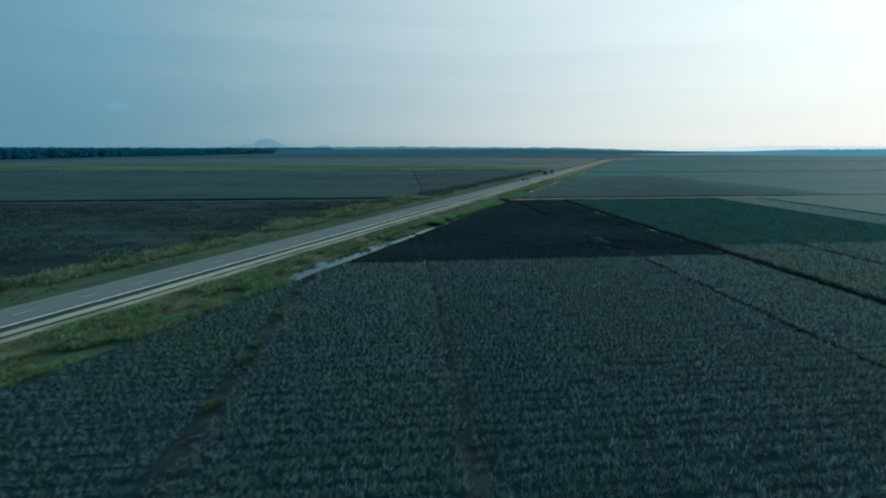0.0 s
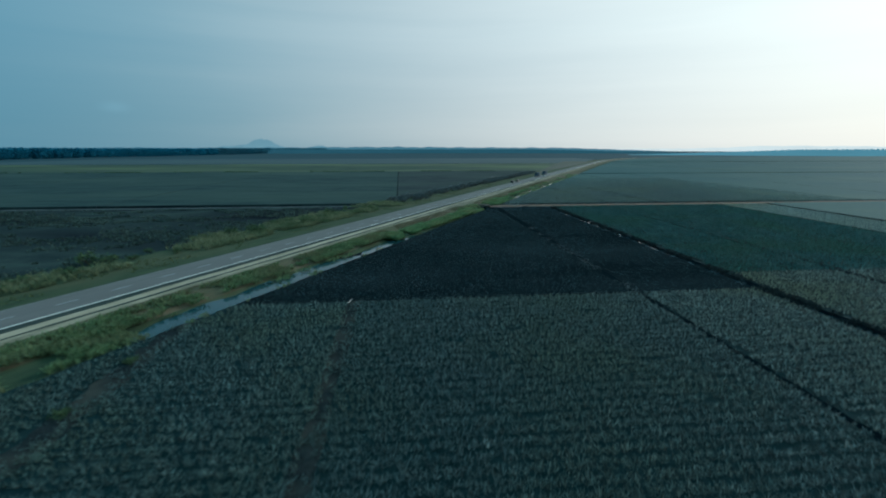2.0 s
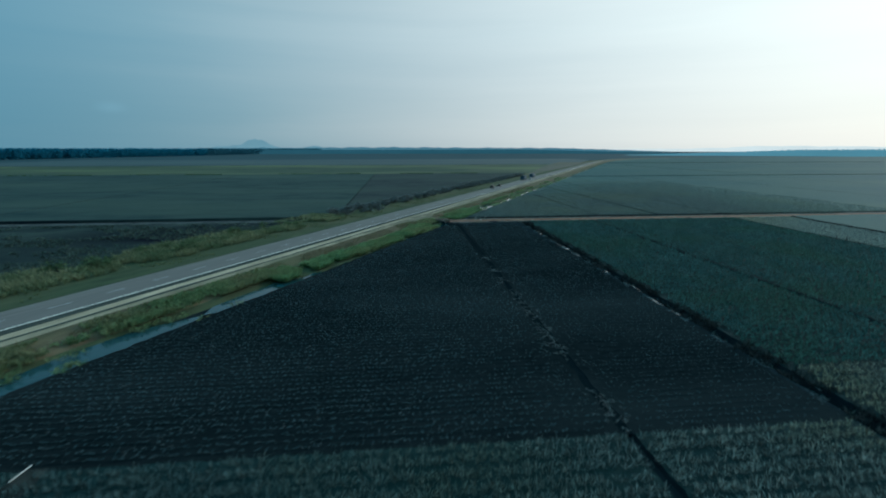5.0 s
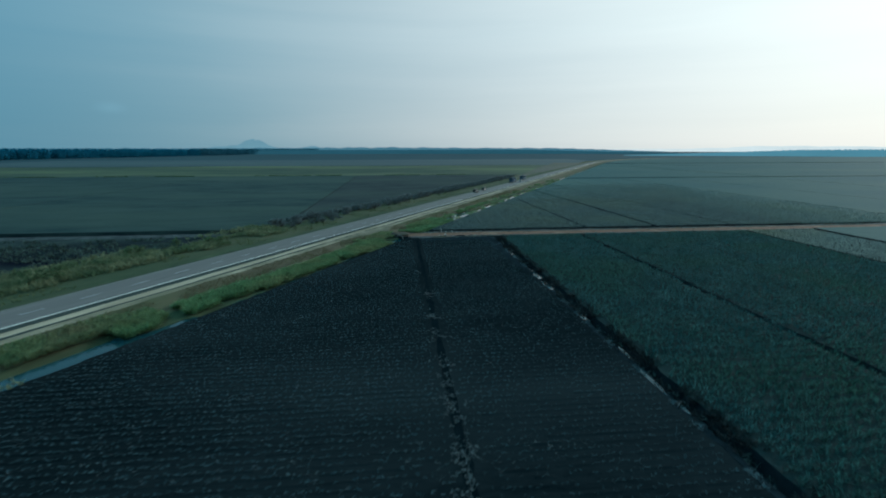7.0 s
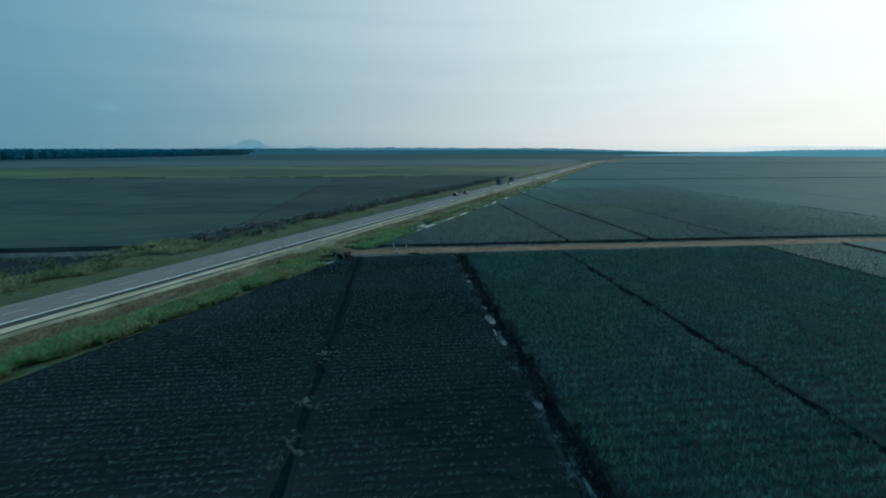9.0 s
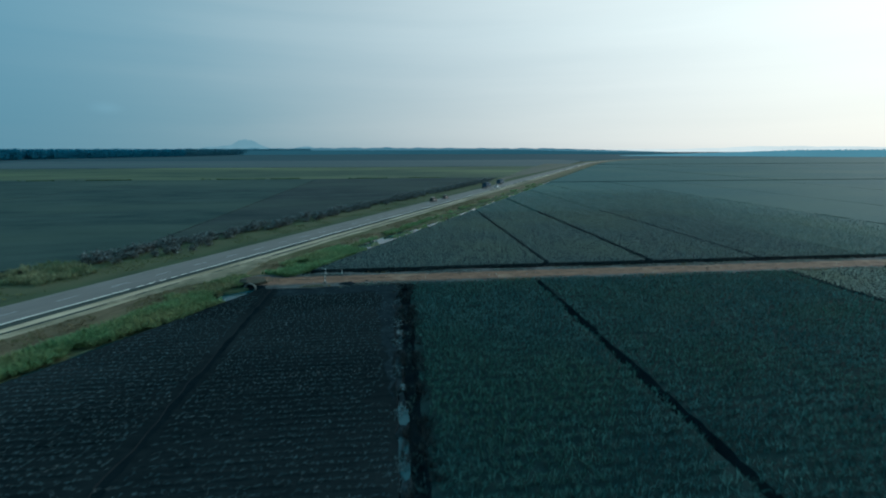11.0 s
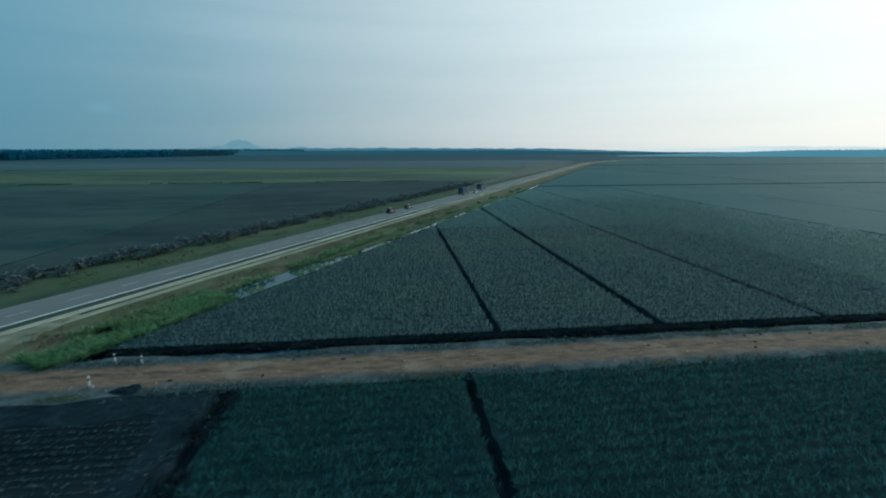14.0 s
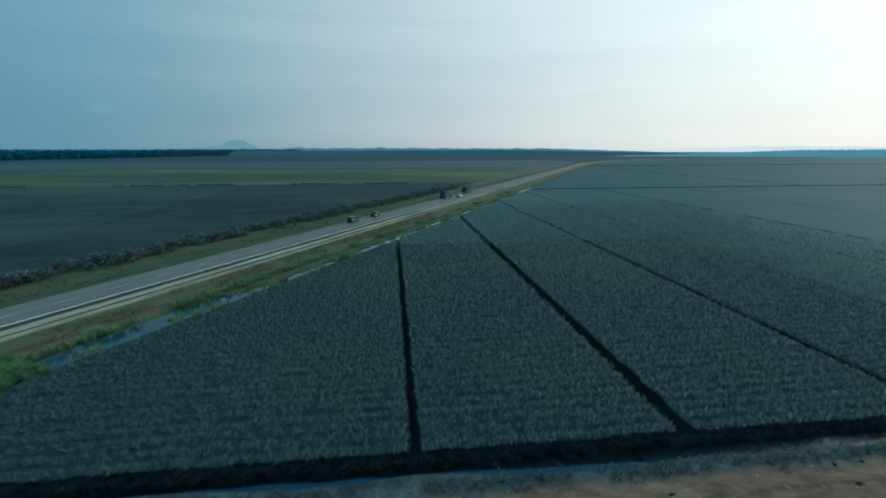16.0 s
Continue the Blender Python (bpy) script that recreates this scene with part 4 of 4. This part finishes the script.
# ---- woods and hills far off ----
def woods(name, line, count, depth, h0, h1, seed, label, mat):
    """Tapered trunks with uneven crowns of leaf clumps along the edge of a wood."""
    rng = np.random.default_rng(seed)
    vs, fs = [], []
    for i in range(count):
        f = (i + rng.uniform(-0.5, 0.5)) / count * (len(line) - 1)
        k = min(max(int(f), 0), len(line) - 2)
        g = f - k
        x = line[k][0] + (line[k + 1][0] - line[k][0]) * g - rng.uniform(0, depth)
        y = line[k][1] + (line[k + 1][1] - line[k][1]) * g
        h = rng.uniform(h0, h1)
        r = h * rng.uniform(0.20, 0.30)
        n0 = len(vs)
        vs += [(x - 0.3, y, BASE), (x + 0.3, y, BASE), (x + 0.1, y, h * 0.7), (x - 0.1, y, h * 0.7)]
        fs.append((n0, n0 + 1, n0 + 2, n0 + 3))
        for j in range(24):
            a, e = rng.uniform(0, 6.28), rng.uniform(-1, 1)
            rr = r * math.sqrt(max(0.05, 1 - e * e)) * rng.uniform(0.6, 1.05)
            cx, cy, cz = x + rr * math.cos(a), y + rr * math.sin(a), h * 0.52 + e * h * 0.47
            s = rng.uniform(1.4, 2.6)
            b, t = rng.uniform(0, 6.28), rng.uniform(-0.8, 0.8)
            ux, uy, uz = math.cos(b) * s, math.sin(b) * s, t * s
            n0 = len(vs)
            vs += [(cx - ux, cy - uy, cz - uz), (cx + uy * 0.6, cy - ux * 0.6, cz - s * 0.7), (cx + ux, cy + uy, cz + uz), (cx - uy * 0.6, cy + ux * 0.6, cz + s * 0.7)]
            fs.append((n0, n0 + 1, n0 + 2, n0 + 3))
    tagged(mesh_object(name, vs, fs, mat), label, "woods", kind="stuff")


woods("far_woods", [(-860, 480), (-860, 900), (-800, 1300), (-690, 1900)], 1700, 40, 20.5, 25, 101, "distant belt of trees coloured dark blue-green for haze", FOREST)
woods("far_woods", [(-690, 1900), (-590, 2600), (-480, 3300)], 900, 40, 20.5, 27, 102, "belt of trees far off, coloured paler blue for haze", FOREST_FAR)


# self-lit ridge colour with the distance haze painted into it
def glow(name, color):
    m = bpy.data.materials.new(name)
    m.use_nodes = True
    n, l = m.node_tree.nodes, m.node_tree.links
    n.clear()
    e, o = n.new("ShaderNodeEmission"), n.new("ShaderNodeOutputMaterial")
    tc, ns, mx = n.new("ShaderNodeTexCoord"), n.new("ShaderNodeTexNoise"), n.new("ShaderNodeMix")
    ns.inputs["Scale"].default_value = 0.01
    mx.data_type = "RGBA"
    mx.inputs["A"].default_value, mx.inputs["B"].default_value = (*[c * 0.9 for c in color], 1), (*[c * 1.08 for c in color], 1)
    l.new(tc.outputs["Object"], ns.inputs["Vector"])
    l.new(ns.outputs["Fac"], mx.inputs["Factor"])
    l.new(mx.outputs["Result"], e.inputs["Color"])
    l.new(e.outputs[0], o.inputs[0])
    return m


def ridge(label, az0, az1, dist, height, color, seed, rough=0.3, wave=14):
    """A ridge far off with haze painted into its glowing colour, as seen between two bearings from the fields."""
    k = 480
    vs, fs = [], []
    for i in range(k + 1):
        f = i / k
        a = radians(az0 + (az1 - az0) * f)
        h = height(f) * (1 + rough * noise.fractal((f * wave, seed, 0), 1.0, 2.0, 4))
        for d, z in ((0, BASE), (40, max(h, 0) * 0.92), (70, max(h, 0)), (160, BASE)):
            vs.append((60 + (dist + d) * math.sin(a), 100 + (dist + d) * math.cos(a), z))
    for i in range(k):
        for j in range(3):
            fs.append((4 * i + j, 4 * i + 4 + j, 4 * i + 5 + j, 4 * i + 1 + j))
    tagged(mesh_object("backdrop", vs, fs, glow("painted_haze_" + str(seed), color)), label, "backdrop", kind="structure")


def bell(f, c, w):
    return math.exp(-((f - c) / w) ** 2)


ridge("pale blue hill far off, haze painted into its glow", -26, -6, 4650, lambda f: 22 + 52 * bell(f, 0.465, 0.05) + 58 * bell(f, 0.45, 0.13) + 18 * bell(f, 0.27, 0.08) + 34 * bell(f, 0.78, 0.06), (0.160, 0.310, 0.384), 11, 0.2)
ridge("low wooded ridge, blue haze painted into its glow", -45, 32, 4450, lambda f: (33 + 8 * bell(f, 0.55, 0.15)) * min(1, (1 - f) * 6), (0.068, 0.180, 0.245), 12, 0.2, 60)
ridge("belt of woods, dark blue haze painted into its glow", -25, 36, 2350, lambda f: 19.5 * min(1, (1 - f) * 3), (0.024, 0.088, 0.125), 15, 0.12, 150)
ridge("pale low hills, bright haze painted into their glow", 20, 62, 4600, lambda f: 20 + 26 * bell(f, 0.55, 0.2), (0.70, 0.78, 0.785), 13, 0.2)
ridge("woods on the horizon, blue haze painted into their glow", 27, 68, 1750, lambda f: (15 + 9 * f) * min(1, f * 2.5), (0.088, 0.245, 0.32), 14, 0.22, 260)


# ---- vehicles ----
def loft(bm, rings):
    """Joins rings of points, closed round, into a hull with end caps."""
    vs = [[bm.verts.new(p) for p in r] for r in rings]
    n = len(rings[0])
    for a, b in zip(vs, vs[1:]):
        for i in range(n):
            bm.faces.new((a[i], a[(i + 1) % n], b[(i + 1) % n], b[i]))
    bm.faces.new(vs[0][::-1])
    bm.faces.new(vs[-1])
    bmesh.ops.recalc_face_normals(bm, faces=bm.faces)


def section(y, half, z0, z1, tuck=0.12):
    """A rounded car section across, at y along the car."""
    return [(-half + tuck, y, z0), (half - tuck, y, z0), (half, y, z0 + 0.18), (half, y, z1 - 0.16), (half - tuck, y, z1), (-half + tuck, y, z1), (-half, y, z1 - 0.16), (-half, y, z0 + 0.18)]


def block(sx, sy, sz, x, y, z, bevel=0.03):
    bm = bmesh.new()
    bmesh.ops.create_cube(bm, size=1, matrix=Matrix.Translation((x, y, z)) @ Matrix.Diagonal((sx, sy, sz, 1)))
    if bevel:
        bmesh.ops.bevel(bm, geom=bm.edges[:], offset=bevel, segments=2, affect="EDGES")
    return bm


def wheel(x, y, r, w, parent):
    side = Matrix.Translation((x, y, r)) @ pose(0, 0, 0, 0, 90, 0)
    bm = bmesh.new()
    bmesh.ops.create_cone(bm, cap_ends=True, segments=20, radius1=r, radius2=r, depth=w, matrix=side)
    bmesh.ops.bevel(bm, geom=bm.edges[:], offset=0.025, segments=1, affect="EDGES")
    tyre = part("wheel", bm, RUBBER, parent)
    bm = bmesh.new()
    bmesh.ops.create_cone(bm, cap_ends=True, segments=16, radius1=r * 0.62, radius2=r * 0.62, depth=w + 0.02, matrix=side)
    part("rim", bm, RIM, tyre, "metal wheel rim")


def car(paint, length, width, height, suv, label):
    """A car along +y, standing on its wheels at the origin."""
    root = tagged(new("car"), label, "car", "vehicles on the highway")
    h, l, belt = width / 2, length / 2, height * 0.56
    bm = bmesh.new()
    loft(bm, [section(-l, h - 0.12, 0.38, belt - 0.10), section(-l + 0.12, h, 0.28, belt), section(-l * 0.4, h, 0.24, belt + 0.02), section(l * 0.45, h, 0.24, belt),
              section(l - 0.25, h - 0.03, 0.26, belt - 0.14), section(l, h - 0.16, 0.36, belt - 0.30)])
    part("body", bm, paint, root)
    rear = -l + (0.15 if suv else 0.75)
    bm = bmesh.new()
    loft(bm, [section(rear, h - 0.10, belt - 0.05, belt + 0.25, 0.05), section(rear + (0.2 if suv else 0.55), h - 0.16, belt - 0.05, height - 0.03, 0.1),
              section(l * 0.15, h - 0.17, belt - 0.05, height, 0.1), section(l * 0.52, h - 0.10, belt - 0.05, belt + 0.12, 0.05)])
    part("cabin", bm, GLASS_DARK, root, "dark tinted windows")
    part("roof", block(width - 0.42, length * (0.44 if suv else 0.30), 0.06, 0, rear + length * (0.29 if suv else 0.32), height + 0.005, 0.025), paint, root)
    for s in (-1, 1):
        part("tail_lamp", block(0.12, 0.05, 0.14, s * (h - 0.2), -l + 0.01, belt - 0.2, 0.02), LAMP_RED, root, "red tail lamp")
        part("headlamp", block(0.3, 0.1, 0.12, s * (h - 0.34), l - 0.06, belt - 0.36, 0.02), RIM, root, "clear headlamp")
        part("door_mirror", block(0.18, 0.1, 0.12, s * (h + 0.06), l * 0.35, belt + 0.1, 0.02), paint, root)
        for y in (-l * 0.58, l * 0.60):
            wheel(s * (h - 0.1), y, 0.33, 0.22, root)
    part("bumper", block(width - 0.2, 0.12, 0.2, 0, -l - 0.01, 0.45, 0.03), POST_BLACK, root, "dark plastic bumper")
    return root


def lorry(label):
    root = tagged(new("lorry"), label, "lorry", "vehicles on the highway")
    part("chassis", block(1.0, 8.2, 0.25, 0, -0.2, 0.85), POST_BLACK, root)
    bm = bmesh.new()
    loft(bm, [section(2.6, 1.15, 0.75, 2.75), section(3.9, 1.15, 0.65, 2.75), section(4.3, 1.12, 0.6, 2.2), section(4.4, 1.08, 0.6, 1.7)])
    part("cab", bm, LORRY_BLUE, root, "blue cab")
    part("windscreen", block(1.9, 0.08, 0.7, 0, 4.24, 2.15, 0.02), GLASS_DARK, root)
    part("cargo_box", block(2.45, 6.5, 1.2, 0, -0.9, 1.6, 0.04), LORRY_BLUE, root, "blue cargo bed with ribbed sides")
    bm = bmesh.new()
    loft(bm, [[(-1.2, y, 2.2), (1.2, y, 2.2), (1.18, y, 2.9 + d), (0.6, y, 3.25 + d), (-0.6, y, 3.25 + d), (-1.18, y, 2.9 + d)] for y, d in ((-4.1, -0.1), (-2.5, 0.06), (-0.9, 0), (0.7, 0.07), (2.3, -0.06))])
    part("tarpaulin", bm, TARP, root, "dark blue tarpaulin over the load")
    for i in range(7):
        for s in (-1, 1):
            part("side_rib", block(0.06, 0.1, 1.2, s * 1.25, -3.9 + i, 1.6, 0.0), LORRY_BLUE, root)
    for s in (-1, 1):
        part("tail_lamp", block(0.3, 0.06, 0.14, s * 0.9, -4.18, 0.9, 0.02), LAMP_RED, root, "red tail lamp")
        part("mud_flap", block(0.5, 0.03, 0.5, s * 0.95, -3.9, 0.45, 0.0), RUBBER, root)
        for y in (-3.2, -2.0, 3.4):
            wheel(s * 1.0, y, 0.5, 0.35, root)
    return root


def park(ob, u, v, z=0.15):
    ob.matrix_world = pose(*at_road(u, v), z, 0, 0, -math.degrees(ROAD_TURN))


park(car(CAR_BLACK, 4.3, 1.75, 1.72, True, "black estate car with dark windows on the highway"), 303, 74.6)
park(car(CAR_RED, 4.2, 1.7, 1.45, False, "dark red saloon car on the highway"), 316, 74.6)
park(car(CAR_WHITE, 4.2, 1.7, 1.46, False, "white saloon car beside a blue lorry"), 383, 71.0)
lorry_a = lorry("blue lorry with tarpaulin-covered load on the highway")
park(lorry_a, 376, 74.7)
copy_thing(lorry_a, pose(*at_road(404, 74.7), 0.15, 0, 0, -math.degrees(ROAD_TURN)))


# low broken hedge at the end of the crop across the highway
rng = np.random.default_rng(210)
w = np.stack([rng.uniform(-420, 140, 3600), rng.normal(457.4, 0.8, 3600), np.zeros(3600)], 1)
w = w[(v_of(w) > 95) & (patchy(w * np.array([1, 0, 1]), 0.06, 211) + 0.5 * patchy(w, 0.5, 213) > 0.3)]
blade_mesh("hedge_growth", w, 6, 1.25, 0.4, 1.0, SHRUB_LEAF, 212, "dark broken hedge between distant fields", "hedge")


# ---- culvert, marker posts and litter by the dirt road ----
def culvert(x, y, turn, r, label):
    """A concrete pipe mouth in a small headwall under the dirt road."""
    root = tagged(new("culvert"), label, "culvert")
    bm = bmesh.new()
    rings = []
    for rad, yy in ((r, 0.0), (r, 2.2), (r * 0.84, 2.2), (r * 0.84, 0.0)):
        rings.append([bm.verts.new((rad * math.cos(6.2832 * i / 28), yy, rad * math.sin(6.2832 * i / 28))) for i in range(28)])
    for a, b in zip(rings, rings[1:] + rings[:1]):
        for i in range(28):
            bm.faces.new((a[i], a[(i + 1) % 28], b[(i + 1) % 28], b[i]))
    bmesh.ops.recalc_face_normals(bm, faces=bm.faces)
    part("pipe", bm, CONCRETE, root, "round concrete pipe mouth")
    # near-black disc just inside the mouth paints the shade of the hollow
    bm = bmesh.new()
    bmesh.ops.create_circle(bm, cap_ends=True, radius=r * 0.85, segments=28, matrix=pose(0, 0.3, 0, 90))
    part("pipe_shade", bm, SILT_AND_SHADE, root, "dark disc for the shade inside the pipe")
    root.matrix_world = pose(x, y, 0.55 - r, 0, 0, turn)
    return root


culvert(42.3, 186.15, -8, 0.95, "open concrete culvert pipe under a dirt road")


def marker_post(x, y, lean, height, label, foot=0.2):
    root = tagged(new("marker_post"), label, "marker post", "culvert marker posts")
    for k in range(4):
        h = height / 4
        part("post_band", block(0.10, 0.10, h, 0, 0, 0.22 + h * (k + 0.5), 0.01), POST_BLACK if k == 2 else POST_WHITE, root)
    bm = bmesh.new()
    bmesh.ops.create_cone(bm, cap_ends=True, segments=14, radius1=foot, radius2=foot * 0.6, depth=0.24, matrix=Matrix.Translation((0, 0, 0.12)))
    part("foot", bm, CONCRETE, root, "broad pale concrete foot")
    root.matrix_world = pose(x, y, 0.05, lean, lean * 0.4, 20)
    return root


marker_post(53.9, 186.9, 2, 0.95, "white and black marker post on a concrete foot", 0.36)
marker_post(53.3, 191.9, -2, 0.8, "slim white marker post at a drain's edge")
marker_post(56.1, 191.4, 4, 0.7, "short white marker post at a drain's edge")


def lump(name, x, y, z, sx, sy, sz, mat, seed, label, category, group=""):
    bm = bmesh.new()
    bmesh.ops.create_icosphere(bm, subdivisions=2, radius=1)
    for v in bm.verts:
        v.co *= 1 + 0.5 * noise.noise(v.co * 1.6 + Vector((seed, 0, 0)))
        v.co = Vector((v.co.x * sx, v.co.y * sy, max(v.co.z, -0.3) * sz))
    me = bpy.data.meshes.new(name)
    bm.to_mesh(me)
    bm.free()
    me.materials.append(mat)
    ob = new(name, me)
    ob.location = (x, y, z)
    return tagged(ob, label, category, group)


rnd = random.Random(21)
for k in range(26):
    lump("rubble", rnd.uniform(58, 160), rnd.choice([185.8, 186.6, 191.4, 191.9]) + rnd.gauss(0, 0.25), 0.06, rnd.uniform(0.08, 0.3), rnd.uniform(0.08, 0.22), 0.09, BARE, k * 1.7 + 50,
         "pale lump of rubble on a dirt road's edge", "rubble", "rubble on the dirt road")
for k in range(22):
    lump("soil_clod", rnd.uniform(56, 165), rnd.uniform(185.4, 192.6), 0.07, rnd.uniform(0.08, 0.3), rnd.uniform(0.08, 0.2), 0.10, MUD, k * 1.9 + 130,
         "dark clod of peat on a dirt road", "soil clod", "clods on the dirt road")
lump("soil_mound", 42.6, 188.5, -0.05, 2.7, 2.2, 1.1, DIRT_HEAP, 17, "brown earth mounded over a culvert pipe", "soil mound")
# dark lump stands in for a shaded hole; no second pipe is built
lump("soil_mound", 57.6, 186.0, 0.03, 1.5, 0.9, 0.25, MUD, 29, "low dark mound in place of a shaded hole beside a dirt road", "soil mound")
lump("rubble", 57.2, 186.6, 0.12, 0.4, 0.2, 0.12, SAND_DULL, 91, "pale broken concrete slab over a pipe", "rubble", "rubble on the dirt road")
pole = bmesh.new()
bmesh.ops.create_cone(pole, cap_ends=True, segments=10, radius1=0.03, radius2=0.03, depth=1.5, matrix=pose(0, 0, 0, 90))
pole_ob = tagged(new("plastic_pipe", bpy.data.meshes.new("plastic_pipe")), "white plastic pipe lying at the crop's edge", "pipe")
pole.to_mesh(pole_ob.data)
pole.free()
pole_ob.data.materials.append(POST_WHITE)
pole_ob.matrix_world = pose(3.9, 82.9, 0.16, 4, 0, -12)


# pale stones pressed into the dirt road
rnd = random.Random(33)
vs, fs = [], []
for k in range(420):
    x, y, s = 50 + 130 * rnd.random() ** 1.3, rnd.choice([186.2, 187.2, 190.6, 191.6, 188.8]) + rnd.gauss(0, 0.5), rnd.uniform(0.02, 0.09)
    n0, a = len(vs), rnd.uniform(0, 6.28)
    for j in range(4):
        r = s * rnd.uniform(0.7, 1.3)
        vs.append((x + r * math.cos(a + 1.57 * j), y + r * math.sin(a + 1.57 * j), 0.05))
    vs.append((x, y, 0.07 + s * rnd.uniform(0.5, 0.9)))
    fs += [(n0 + j, n0 + (j + 1) % 4, n0 + 4) for j in range(4)]
tagged(mesh_object("gravel", vs, fs, GRAVEL), "pale stones scattered over a dirt road", "gravel", kind="stuff")
